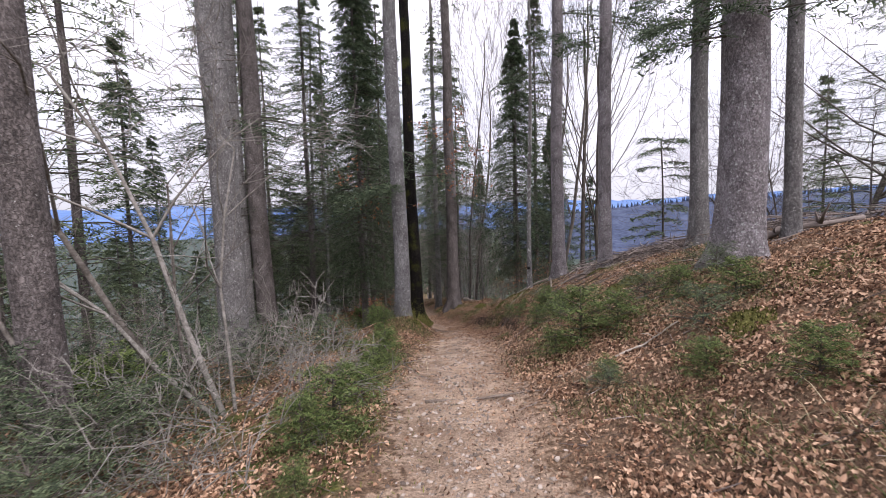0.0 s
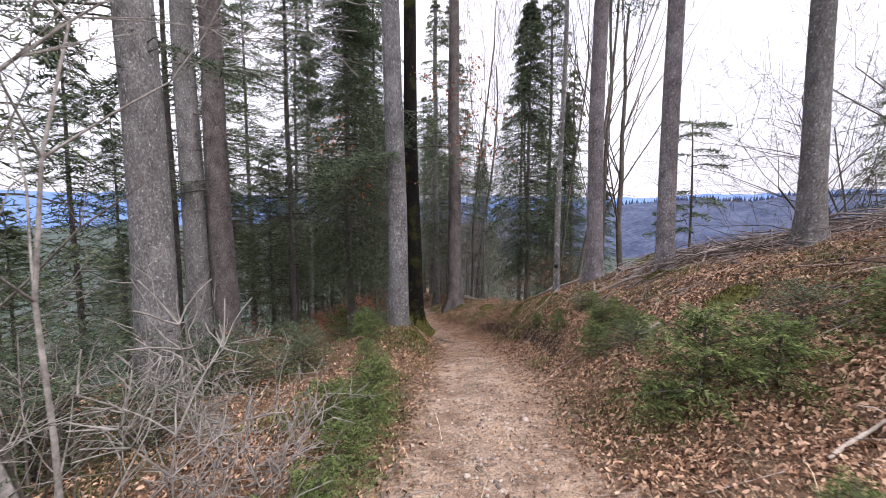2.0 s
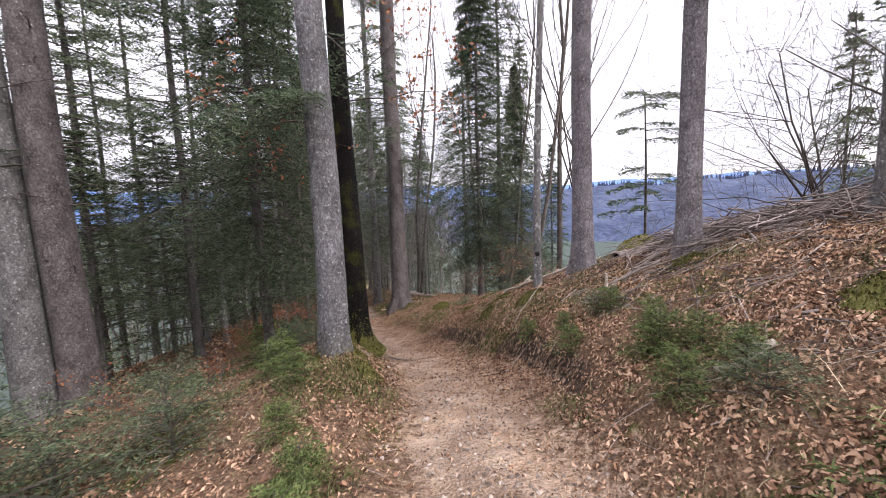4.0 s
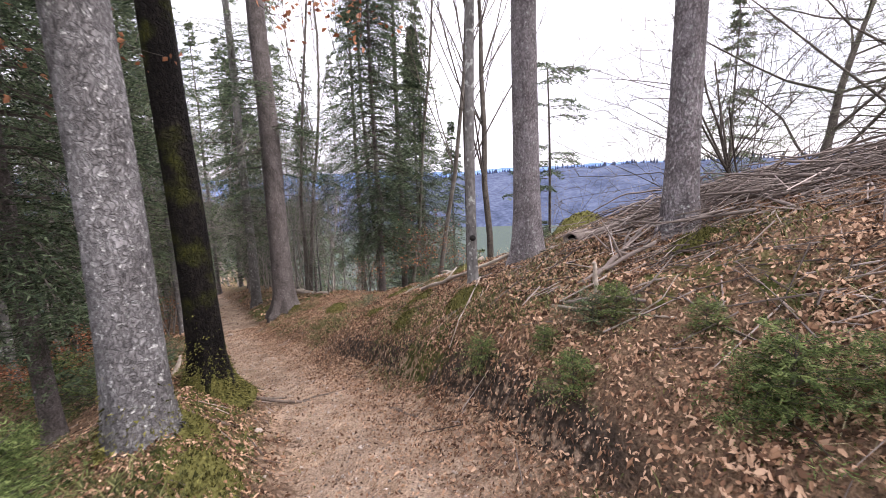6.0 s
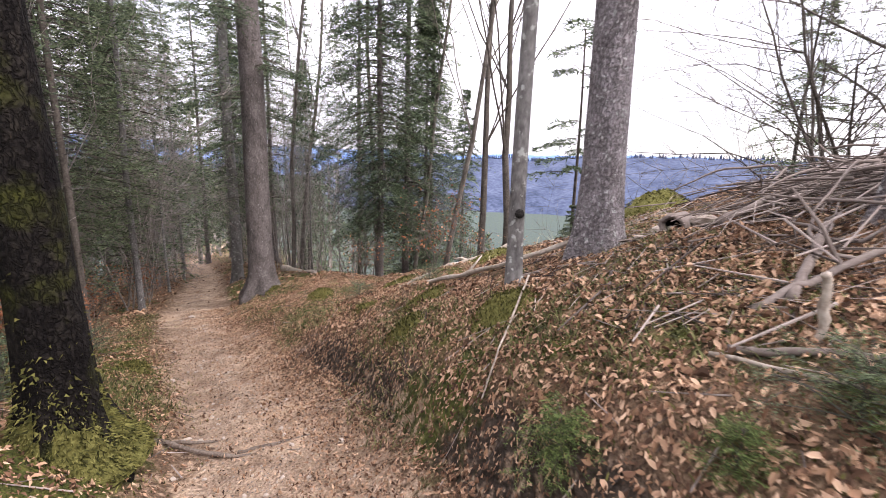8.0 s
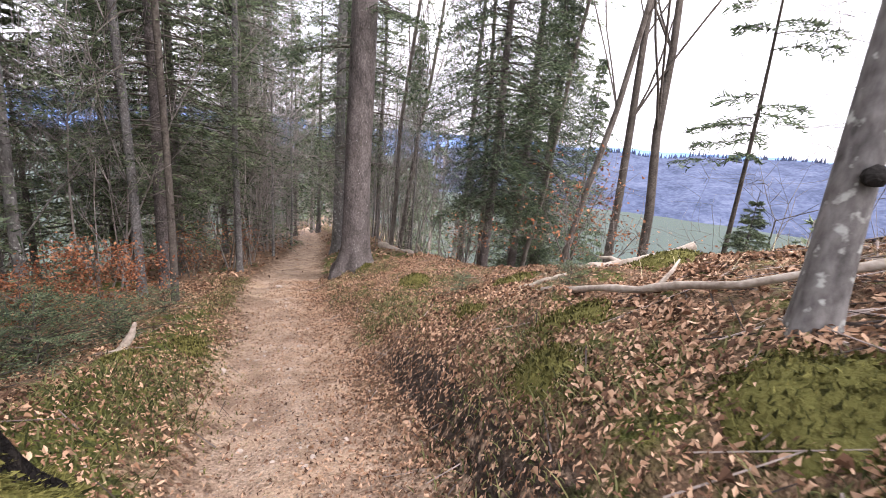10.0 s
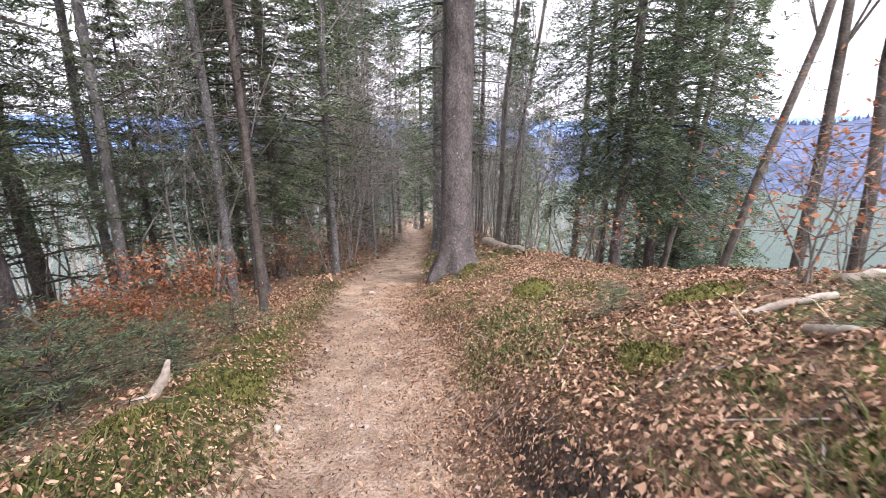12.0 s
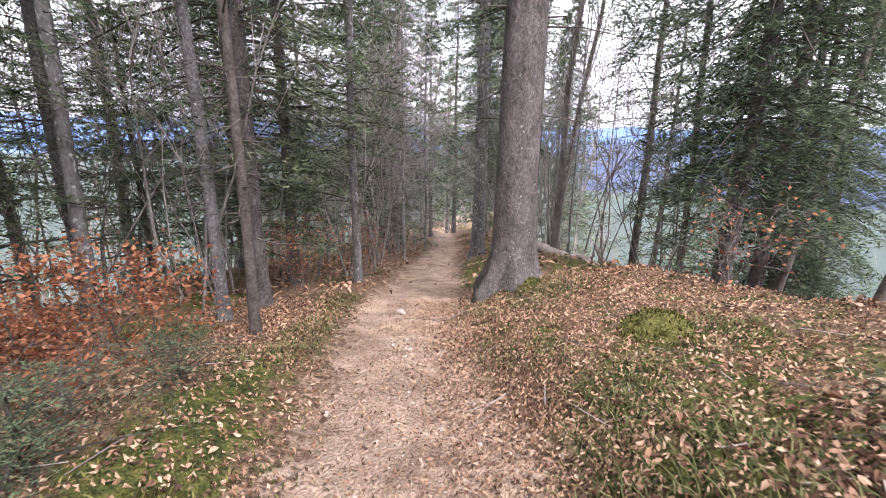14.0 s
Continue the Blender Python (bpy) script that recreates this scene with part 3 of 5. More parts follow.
def dead_limb_mesh(seed, low, high, count, reach, radius, mat=TWIG_DARK):
    """Bare broken lower limbs with a few side twigs."""
    rng = np.random.default_rng(seed)
    p0, p1, r0, r1 = [], [], [], []
    for _ in range(count):
        z, a, l = rng.uniform(low, high), rng.uniform(0, 6.28), reach * rng.uniform(0.25, 1)
        d = np.array([math.cos(a), math.sin(a), rng.uniform(-0.35, 0.15)])
        s = np.array([0, 0, z]) + d * np.array([radius, radius, 0]) * 0.7
        m = s + d * l * 0.5 + rng.normal(0, 0.05, 3) * l
        e = m + d * l * 0.5 + rng.normal(0, 0.1, 3) * l + np.array([0, 0, -0.1 * l])
        p0 += [s, m]
        p1 += [m, e]
        r0 += [0.013, 0.008]
        r1 += [0.008, 0.002]
        for _ in range(int(2 + 4 * l)):
            q = rng.uniform(0.3, 1)
            b = s + (e - s) * q
            p0.append(b)
            p1.append(b + (d * 0.5 + rng.normal(0, 0.5, 3)) * l * 0.35)
            r0.append(0.005)
            r1.append(0.0015)
    v, f = tubes(p0, p1, r0, r1, 4)
    return mesh_of("dead_branchwork", v, f, mat)


def bare_segments(rng, start, direction, length, radius, depth, spread=0.6, upward=0.25, out=None, thin=0.62, least=0.0022):
    """Segments of a leafless limb and its forks."""
    out = [] if out is None else out
    p, d, n = np.array(start, float), np.array(direction, float), (8 if length > 6 else 4) if depth > 1 else 3
    r = radius
    for i in range(n):
        d = d + rng.normal(0, 0.13 if n < 6 else 0.06, 3) + np.array([0, 0, upward * 0.12])
        d /= np.linalg.norm(d)
        q = p + d * length / n
        r2 = max(radius * (1 - 0.62 * (i + 1) / n), least)
        out.append((p, q, r, r2))
        p, r = q, r2
        if depth > 0 and i > (0 if n < 8 else 1):
            for _ in range(rng.integers(1, 4) if depth < 3 else 2):
                a = rng.normal(0, 1, 3)
                a -= a.dot(d) * d
                a /= np.linalg.norm(a)
                bare_segments(rng, p, d * (1 - spread) + a * spread + np.array([0, 0, upward * 0.25]), length * rng.uniform(0.4, 0.62), max(r * thin, least * 1.6), depth - 1, spread, upward, out, thin, least)
    return out


def segments_mesh(name, segs, mat, sides=4):
    p0, p1, r0, r1 = zip(*segs)
    v, f = tubes(p0, p1, r0, r1, sides)
    return mesh_of(name, v, f, mat, True)


def leaf_fans(rng, points, size, mat, name="leaves"):
    """Small folded leaves hung at points."""
    p = np.asarray(points, float)
    n = len(p)
    a = rng.normal(0, 1, (n, 3))
    a[:, 2] = a[:, 2] * 0.5 - 0.3
    a /= np.linalg.norm(a, axis=1, keepdims=True)
    b = np.cross(a, rng.normal(0, 1, (n, 3)))
    b /= np.linalg.norm(b, axis=1, keepdims=True)
    c = np.cross(a, b)
    s = size * rng.uniform(0.6, 1.2, (n, 1))
    v = np.stack([p, p + a * s * 0.5 + b * s * 0.32 + c * s * 0.12, p + a * s, p + a * s * 0.5 - b * s * 0.32 + c * s * 0.12], 1).reshape(-1, 3)
    k = np.arange(n)[:, None] * 4
    return mesh_of(name, v, np.concatenate([k + [0, 1, 2], k + [0, 2, 3]]), mat)


CROWNS = {
    "dense": conifer_meshes(1, 15, 0.8, 2.2, 230, 11, 9, 0.12, 0.022, NEEDLE_DARK, 0.1, 0.75, 0.2),
    "tall": conifer_meshes(2, 19, 2.6, 2.7, 190, 11, 9, 0.11, 0.019, NEEDLE, 0.12, 0.6, 0.12),
    "young": conifer_meshes(3, 7, 0.3, 2.1, 115, 12, 10, 0.085, 0.017, NEEDLE, 0.12, 0.3, 0.08),
    "high": conifer_meshes(4, 27, 12.5, 2.6, 42, 9, 7, 0.2, 0.035, NEEDLE_DARK, 0.05, 0.5, 0.12),
    "dense_near": conifer_meshes(6, 15, 1.5, 1.9, 340, 13, 13, 0.09, 0.015, NEEDLE_DARK, 0.05, 0.85, 0.3),
    "lush": conifer_meshes(8, 16, 0.9, 2.5, 250, 12, 11, 0.10, 0.016, NEEDLE, 0.12, 0.4, 0.2),
    "airy": conifer_meshes(7, 13, 1.5, 3.0, 80, 13, 10, 0.075, 0.010, NEEDLE, 0.1, 0.3, 0.25),
    "dense_far": conifer_meshes(1, 15, 0.8, 2.2, 170, 7, 6, 0.17, 0.033, NEEDLE_DARK, 0.1, 0.75, 0.2),
    "tall_far": conifer_meshes(2, 19, 3.0, 2.6, 120, 8, 6, 0.18, 0.032, NEEDLE, 0.12, 0.6, 0.12),
    "young_far": conifer_meshes(3, 7, 0.3, 2.1, 95, 8, 6, 0.14, 0.028, NEEDLE, 0.12, 0.3, 0.08),
    "sparse_far": conifer_meshes(5, 17, 3.0, 2.3, 110, 7, 5, 0.19, 0.032, NEEDLE, 0.1, 0.4, 0.3),
    "sparse": conifer_meshes(5, 17, 3.0, 2.3, 120, 10, 8, 0.11, 0.018, NEEDLE, 0.1, 0.4, 0.3),
}


def conifer(x, y, kind, trunk, label, group="", turn=0.0, size=1.0, dead=None):
    """A standing conifer: trunk, boughs and needle crown."""
    ob = thing("conifer_tree", x, y, lz(x, y), label, "tree", group, turn, size)
    part("trunk", trunk, ob)
    part("crown", CROWNS[kind], ob).scale = (0.6,) * 3 if kind == "high" else (1, 1, 1)
    if dead:
        tagged(part("dead_branchwork", dead, ob), kind="stuff")
    return ob


def bough(ob, seed, h, az, length, mat=NEEDLE_DARK, rise=0.05, droop=0.35, radius=0.2):
    """One low hanging needle bough of a trunk (azimuth in degrees)."""
    rng = np.random.default_rng(seed)
    for _ in range(max(2, int(length * 2.2))):
        v, f, wv, wf = sprays(rng, [h + rng.normal(0, 0.12)], [radians(az) + rng.normal(0, 0.22)], [length * rng.uniform(0.6, 1.05)], rise, droop, 15, 12, 0.08, 0.015)
        part("bough", merged("bough", (v, f, mat), (wv, wf, TWIG_DARK)), ob)


# the tall trunks beside the trail
def tall(x, y, r, mat, label, seed, lean=(0, 0), flare=1.5, boughs=(), dead=None, height=26, crown="high", size=1.0, roots=5):
    ob = thing("conifer_tree", x, y, lz(x, y), label, "tree")
    part("trunk", trunk_mesh(seed, r, height, lean, flare, 24, mat, 0.3, 0, roots), ob)
    if crown:
        o = part("crown", CROWNS[crown], ob)
        o.matrix_basis = pose(lean[0] * 15, lean[1] * 15, 0, 0, 0, seed * 47)
    if dead:
        tagged(part("dead_branchwork", dead_limb_mesh(seed, *dead), ob), kind="stuff")
    for i, (h, az, length) in enumerate(boughs):
        bough(ob, seed * 10 + i, h, az, length)
    return ob


pale = tall(-1.03, 10.28, 0.182, BARK_PALE, "pale grey fir trunk on a mossy mound beside the trail", 1, (-0.012, 0.01), 1.35, ((3.15, 200, 1.5), (3.4, 150, 1.7), (3.3, 235, 1.2), (3.9, 100, 1.4)))
black = tall(-0.80, 11.97, 0.165, BARK_DARK, "blackish moss-streaked trunk standing beside the trail", 2, (-0.012, 0.0), 1.8, ())
spruce = tall(0.45, 19.85, 0.29, BARK_BROWN, "brown spruce trunk with spreading roots at the trail", 3, (-0.004, 0), 1.7, ((4.2, 20, 1.6), (4.6, 190, 1.8), (5.2, 330, 1.8), (3.6, 160, 1.2), (5.8, 100, 1.8), (6.2, 230, 2.0)), (2.0, 6.0, 26, 1.0, 0.28))
big = tall(4.0, 5.68, 0.285, BARK_SCALY, "thick scaly grey trunk on the leafy bank", 4, (0.01, 0), 1.45, ((3.1, 205, 1.3), (3.3, 160, 1.6), (3.3, 300, 1.3), (3.6, 240, 1.6), (3.8, 130, 1.7), (4.2, 20, 1.4)))
tall(5.17, 8.5, 0.158, BARK_GREY, "slim grey trunk on the crest among brushwood", 5, (0.005, 0), 1.5, ((4.4, 190, 1.4), (4.7, 250, 1.4), (5.0, 330, 1.3), (5.2, 160, 1.5)))
tall(3.84, 9.92, 0.148, BARK_SCALY, "grey scaly trunk rising out of a brushwood heap", 6, (0.0, 0), 1.45, ((5.4, 200, 1.6), (5.9, 20, 1.5)))
tall(3.25, 11.8, 0.178, BARK_SCALY, "grey-brown scaly trunk on the bank's edge", 7, (0.0, 0), 1.5, ((6.6, 30, 1.8), (7.2, 340, 1.7)))
left_a = tall(-4.1, 8.05, 0.262, BARK_GREY, "stout grey trunk behind a leafless bush", 8, (-0.01, 0.0), 1.4, ((4.2, 150, 1.4), (4.6, 30, 1.2), (5.0, 210, 1.6)), (3.5, 8, 26, 0.5, 0.25))
tall(-5.75, 12.0, 0.27, BARK_GREY, "grey trunk in a pair on the falling slope", 9, (-0.01, 0), 1.3, ((6.5, 180, 2.2),), (3, 8, 30, 0.8, 0.25))
tall(-5.2, 12.1, 0.27, BARK_BROWN, "brown trunk in a pair on the falling slope", 10, (-0.012, 0), 1.3, ((6.5, 0, 2.0), (5.0, 20, 1.6), (3.8, 190, 1.6)), (2, 8, 40, 0.9, 0.25))
tall(-3.75, 3.85, 0.18, BARK_BROWN, "slender brown trunk on the falling slope", 11, (-0.02, 0), 1.3)
tall(5.1, 6.15, 0.105, BARK_GREY, "slim grey trunk behind the thick one on the bank", 12, (0.005, 0), 1.4, ((4.6, 20, 1.2), (5.0, 190, 1.2)))
tall(-0.35, 25.9, 0.19, BARK_THIN, "straight grey trunk beside the trail", 14, (0, 0), 1.3, ((7, 180, 1.5),), (3, 9, 30, 0.9, 0.18), 22, "sparse")
tall(0.5, 26.5, 0.14, BARK_THIN, "slender grey trunk beside the trail", 15, (0, 0), 1.2, (), (3, 9, 26, 0.8, 0.13), 20, "sparse")

# slim trunks without low branches
thin = thing("young_tree", 2.45, 11.9, lz(2.45, 11.9), "slim grey young tree with a black knot on the bank", "tree")
part("trunk", trunk_mesh(31, 0.069, 11, (0.012, 0), 1.35, 16, BARK_THIN, 0.3, 0, 4), thin)
bough(thin, 310, 6.2, 120, 1.2)
bough(thin, 311, 6.8, 300, 1.3)
knot_v, knot_f = strand([(-0.03, -0.055, 0.62), (-0.04, -0.085, 0.625), (-0.045, -0.10, 0.63)], [0.035, 0.042, 0.022], 9)
knot_me = bpy.data.meshes.new("knot")
knot_me.from_pydata(knot_v.tolist(), [], knot_f)
knot_me.materials.append(HOLLOW)
part("knot", knot_me, thin, "black round knot")
SLIM = [trunk_mesh(40 + i, (0.1, 0.085, 0.065)[i], 15, ((-0.02, 0), (-0.025, 0), (-0.01, 0))[i], 1.3, 14, (BARK_THIN, BARK_GREY, TWIG_DARK)[i], 0.4, 0.05, 4) for i in range(3)]
SLIM_DEAD = dead_limb_mesh(77, 1.2, 7, 46, 0.7, 0.09)
for x, y, i, kind, s in ((-5.2, 18.7, 0, "high", 0.9), (-3.4, 18.85, 1, "high", 0.9), (-2.62, 18.3, 2, "high", 0.9), (-5.95, 19.2, 1, "high", 0.9), (-2.5, 21.6, 1, "sparse", 0.9)):
    conifer(x, y, kind, SLIM[i], "slim spruce with a bare lower trunk on the slope", "slim spruces on the slope", x * 90, s, SLIM_DEAD)

# dense firs and spruces
FIR_TRUNK = trunk_mesh(51, 0.12, 15, (0, 0), 1.4, 14, BARK_BROWN, 0.12)
TALL_TRUNK = trunk_mesh(52, 0.14, 19, (0, 0), 1.4, 14, BARK_BROWN, 0.12)
YOUNG_TRUNK = trunk_mesh(53, 0.075, 7.2, (0, 0), 1.3, 12, BARK_BROWN, 0.12)
STANDING = [
    # x, y, kind, size
    (-2.45, 12.7, "dense_near", 0.8), (3.65, 20.6, "dense_near", 0.95), (4.9, 21.9, "tall", 0.9), (5.9, 22.8, "dense_near", 0.8),
    (-7.6, 14.2, "sparse", 0.85), (-9.5, 11.0, "tall", 1.0), (-8.0, 17.5, "tall", 0.9), (-11.5, 15.5, "dense", 0.9),
    (-5.3, 16.9, "tall", 0.85), (-6.9, 15.6, "young", 0.9), (-7.0, 21.6, "young", 0.95), (-9.4, 21.0, "tall", 0.8),
    (-7.0, 9.0, "young", 0.5), (-8.8, 7.4, "young", 0.9), (-6.0, 5.6, "young", 0.62), (-5.8, 9.8, "young", 0.4), (-10.5, 8.8, "young", 1.2), (-7.6, 4.2, "young", 0.8),
    (-9.8, 24.0, "tall", 1.0), (-4.4, 42.0, "dense", 1.0),
    (-8.5, 32.0, "tall", 0.9), (5.0, 29.0, "sparse", 1.0),
    (-3.4, 48.0, "tall", 1.2), (3.6, 41.0, "dense", 1.0), (-7.0, 42.0, "tall", 1.2), (7.5, 34.0, "tall", 0.9),
    (6.8, 24.5, "sparse", 0.85), (9.5, 27.0, "dense", 0.8), (12.0, 17.0, "young", 0.7), (8.0, 17.5, "young", 0.55), (12.6, 14.0, "airy", 0.8), (15.2, 12.4, "airy", 0.95), (11.2, 11.0, "airy", 0.62), (14.5, 16.0, "tall", 0.7),
    (-5.4, 22.6, "young", 1.2), (-6.6, 18.4, "young", 1.0), (-4.9, 28.4, "young", 1.5),
    (6.4, 26.4, "young", 1.3), (-6.0, 36.0, "dense", 0.9), (0.6, 40.0, "dense", 0.8),
    (-3.3, 19.6, "tall", 0.85), (-0.5, 34.5, "dense", 0.9), (-0.9, 41.0, "dense", 1.1), (1.2, 32.0, "tall", 0.9), (-4.6, 34.0, "dense", 1.0), (-4.0, 22.0, "lush", 1.0), (-6.9, 24.6, "lush", 0.9), (-5.0, 31.6, "dense", 0.9), (3.4, 36.5, "dense", 0.9), (0.2, 45.0, "dense", 1.1), (-1.6, 47.0, "tall", 1.1), 
    (14.5, 9.5, "tall", 0.8), (12.5, 7.0, "dense", 0.8), (10.5, 5.5, "sparse", 0.8), (-13.5, 20.0, "dense", 0.8), (-15.0, 12.0, "tall", 0.8), (-11.5, 2.5, "young", 1.2),
]
for i, (x, y, kind, s) in enumerate(STANDING):
    stem = {"dense": FIR_TRUNK, "dense_near": FIR_TRUNK, "airy": YOUNG_TRUNK, "lush": FIR_TRUNK, "tall": TALL_TRUNK, "young": YOUNG_TRUNK, "sparse": TALL_TRUNK}[kind]
    words = {"lush": "full green spruce with broad layered boughs beside the trail", "airy": "airy conifer with long fine boughs on the ridge", "dense_near": "dark dense fir with drooping boughs close to the trail", "dense": "dark dense fir with drooping boughs in the forest", "tall": "tall green spruce with a bare lower trunk in the forest",
             "young": "young bushy green spruce on the forest slope", "sparse": "thin-crowned spruce with short sparse boughs"}[kind]
    conifer(x, y, kind + "_far" if kind not in ("airy", "lush") and (y > 23.5 or abs(x) > 8) else kind, stem, words, kind.split("_")[0] + " conifers", i * 77, s, SLIM_DEAD if kind in ("tall", "sparse") else None)

# spruces crowded along the trail, their lower trunks bristling with grey dead twigs
BRISTLE = [dead_limb_mesh(780 + i, 0.4, 12, 190, 1.7, 0.06, DEAD_TWIG) for i in range(3)]
BRISTLE_TRUNK = [trunk_mesh(785 + i, (0.065, 0.05, 0.075)[i], 17, (0, 0), 1.3, 12, (BARK_THIN, DEAD_TWIG, BARK_THIN)[i], 0.15) for i in range(3)]
for i, (x, y, s) in enumerate(((-2.7, 26.6, 0.7), (-3.3, 28.4, 0.75), (-4.3, 30.4, 0.8), (-2.9, 31.6, 0.8), (-3.7, 34.8, 0.9), (1.0, 31.0, 0.7), (2.6, 28.2, 0.65), (-0.9, 40.5, 1.0), (2.2, 37.0, 0.9), (-5.4, 27.0, 0.8), (4.4, 31.4, 0.8))):
    ob = thing("conifer_tree", x, y, lz(x, y), "thin spruce bristling with grey dead twigs along the trail", "tree", "dead-twigged spruces", i * 71, s)
    part("trunk", BRISTLE_TRUNK[i % 3], ob)
    tagged(part("dead_branchwork", BRISTLE[i % 3], ob), kind="stuff")
    part("crown", CROWNS["sparse_far"], ob).matrix_basis = pose(0, 0, 8.5) @ Matrix.Scale(0.55, 4)

# small crooked pine on the valley side
pine = thing("pine_tree", 10.9, 21.0, lz(10.9, 21.0), "small crooked pine with tufted tiers of needles", "tree")
top_z = 5.1 - lz(10.9, 21.0)
part("trunk", trunk_mesh(61, 0.09, top_z, (0, 0), 1.2, 10, TWIG_DARK, 0.3, 0.15), pine)
prng = np.random.default_rng(62)
ph = top_z - np.array([0.1, 0.2, 0.3, 0.5, 0.6, 1.2, 1.4, 1.5, 1.9, 3.0, 3.3, 3.5, 3.6, 3.8, 4.0, 4.3, 4.6, 4.8])
pv, pf, pwv, pwf = sprays(prng, ph, prng.uniform(0, 6.28, 18), prng.uniform(0.9, 1.7, 18), 0.2, 0.35, 9, 11, 0.16, 0.035)
part("crown", merged("crown", (pv, pf, NEEDLE_DARK), (pwv, pwf, TWIG_DARK)), pine)


# leafless broadleaved trees and bushes
def bare_tree(x, y, stems, label, seed, mat=TWIG_WOOD, group="", z=None, depth=3, spread=0.6, upward=0.25, thin=0.62, least=0.0028):
    """stems: (direction, length, radius) from one foot."""
    rng = np.random.default_rng(seed)
    ob = thing("leafless_tree", x, y, lz(x, y) if z is None else z, label, "tree", group)
    for d, length, r in stems:
        segs = bare_segments(rng, (rng.normal(0, 0.05), rng.normal(0, 0.05), -0.15), np.array(d) / np.linalg.norm(d), length, r, depth, spread, upward, None, thin, least)
        part("stem", segments_mesh("stem", segs, mat, 4), ob)
    return ob


ARCHES = [((-0.9, 0.25, 0.55), 2.6), ((-0.6, 0.5, 0.5), 2.0), ((0.35, 0.45, 0.6), 1.7), ((-1, -0.35, 0.5), 2.4), ((0.75, 0.3, 0.4), 1.5), ((-0.3, -0.7, 0.6), 1.6), ((-0.8, 0.6, 0.25), 2.4), ((0.5, -0.2, 0.7), 1.5)]
arm = np.random.default_rng(70)
ARMS = [((math.cos(a), math.sin(a), arm.uniform(0.15, 0.6)), arm.uniform(1.2, 2.0), 0.012) for a in arm.uniform(2.1, 5.4, 9)] + [((0.2, 0.7, 0.6), 1.1, 0.012)] + [((math.cos(a), math.sin(a), arm.uniform(0.2, 0.8)), arm.uniform(1.0, 1.6), 0.011) for a in arm.uniform(-0.7, 0.75, 4)]
bare_tree(-2.5, 4.6, (((-0.35, 0.0, 1), 4.6, 0.045), ((-0.75, 0.05, 1), 4.0, 0.036), ((-0.1, 0.2, 1), 3.2, 0.026), *ARMS),
          "many-stemmed leafless beech bush on the slope", 71, TWIG_PALE, "", None, 3, 0.55, 0.1, 0.55, 0.0026)
bare_tree(-3.3, 5.3, (((-0.4, 0.0, 1), 5.4, 0.055), ((0.1, 0.0, 1), 3.0, 0.03), *[((d[0] - 0.4, d[1] - 0.3, d[2] * 1.2), l * 0.8, 0.015) for d, l in ARCHES[:6]]), "leafless grey beech sapling with tangled twigs", 72, TWIG_WOOD, "", None, 2, 0.55, 0.1, 0.55, 0.0026)
bare_tree(-3.4, 3.7, (((-0.5, 0.2, 1), 3.6, 0.035), *[(d, l * 0.9, 0.014) for d, l in ARCHES[1:7]]), "leafless bush with tangled twigs on the slope", 73, TWIG_WOOD, "", None, 2, 0.55, 0.1, 0.55, 0.0026)
for x, y, d, r, s in ((6.3, 19.6, (0.14, 0, 1), 0.13, 81), (5.3, 20.4, (0.1, 0, 1), 0.1, 82), (5.0, 21.6, (0.13, 0, 1), 0.08, 83), (7.2, 19.3, (0.2, 0, 1), 0.15, 84), (4.6, 24.5, (0.0, 0, 1), 0.09, 85), (2.2, 28.5, (0.05, 0, 1), 0.1, 86), (1.4, 23.2, (0.02, 0, 1), 0.07, 87)):
    bare_tree(x, y, ((d, 15, r),), "leafless slender beech beyond the crest", s, TWIG_DARK if r > 0.11 else TWIG_WOOD, "leafless beeches beyond the crest", None, 3, 0.42, 0.7, 0.3)
bare_tree(11.0, 12.6, (((0.75, 0.1, 1), 9, 0.14), ((-0.3, 0.3, 1), 7, 0.05), ((-0.8, -0.2, 0.7), 5, 0.04), ((0.1, 0.4, 1), 7, 0.05), ((-0.7, 0.2, 0.8), 5, 0.06)), "dark leaning leafless tree on the ridge", 91, TWIG_DARK, "", None, 3, 0.55, 0.2, 0.45)
bare_tree(12.6, 11.4, (((0.1, 0.0, 1), 9, 0.12), ((0.5, 0.2, 1), 7, 0.07)), "leafless grey tree on the ridge", 92, TWIG_WOOD, "", None, 3, 0.5, 0.3, 0.4)
bare_tree(12.4, 13.6, (((-0.2, 0.1, 1), 8, 0.06), ((0.3, 0.1, 1), 7, 0.05), ((-0.6, 0.0, 0.8), 5, 0.035)), "bushy leafless tree with fine twigs on the ridge", 94, TWIG_WOOD, "", None, 3, 0.5, 0.2, 0.4)
bare_tree(10.0, 19.5, (((0.05, 0, 1), 5.5, 0.05),), "thin leafless sapling on the valley side", 93, TWIG_WOOD)
srng = np.random.default_rng(95)
SAPLINGS = [segments_mesh("stem", bare_segments(srng, (0, 0, -0.1), (srng.normal(0, 0.15), srng.normal(0, 0.15), 1), srng.uniform(2.4, 4.4), 0.022, 2, 0.45, 0.6, None, 0.55, 0.0042), DEAD_TWIG, 3) for _ in range(6)]
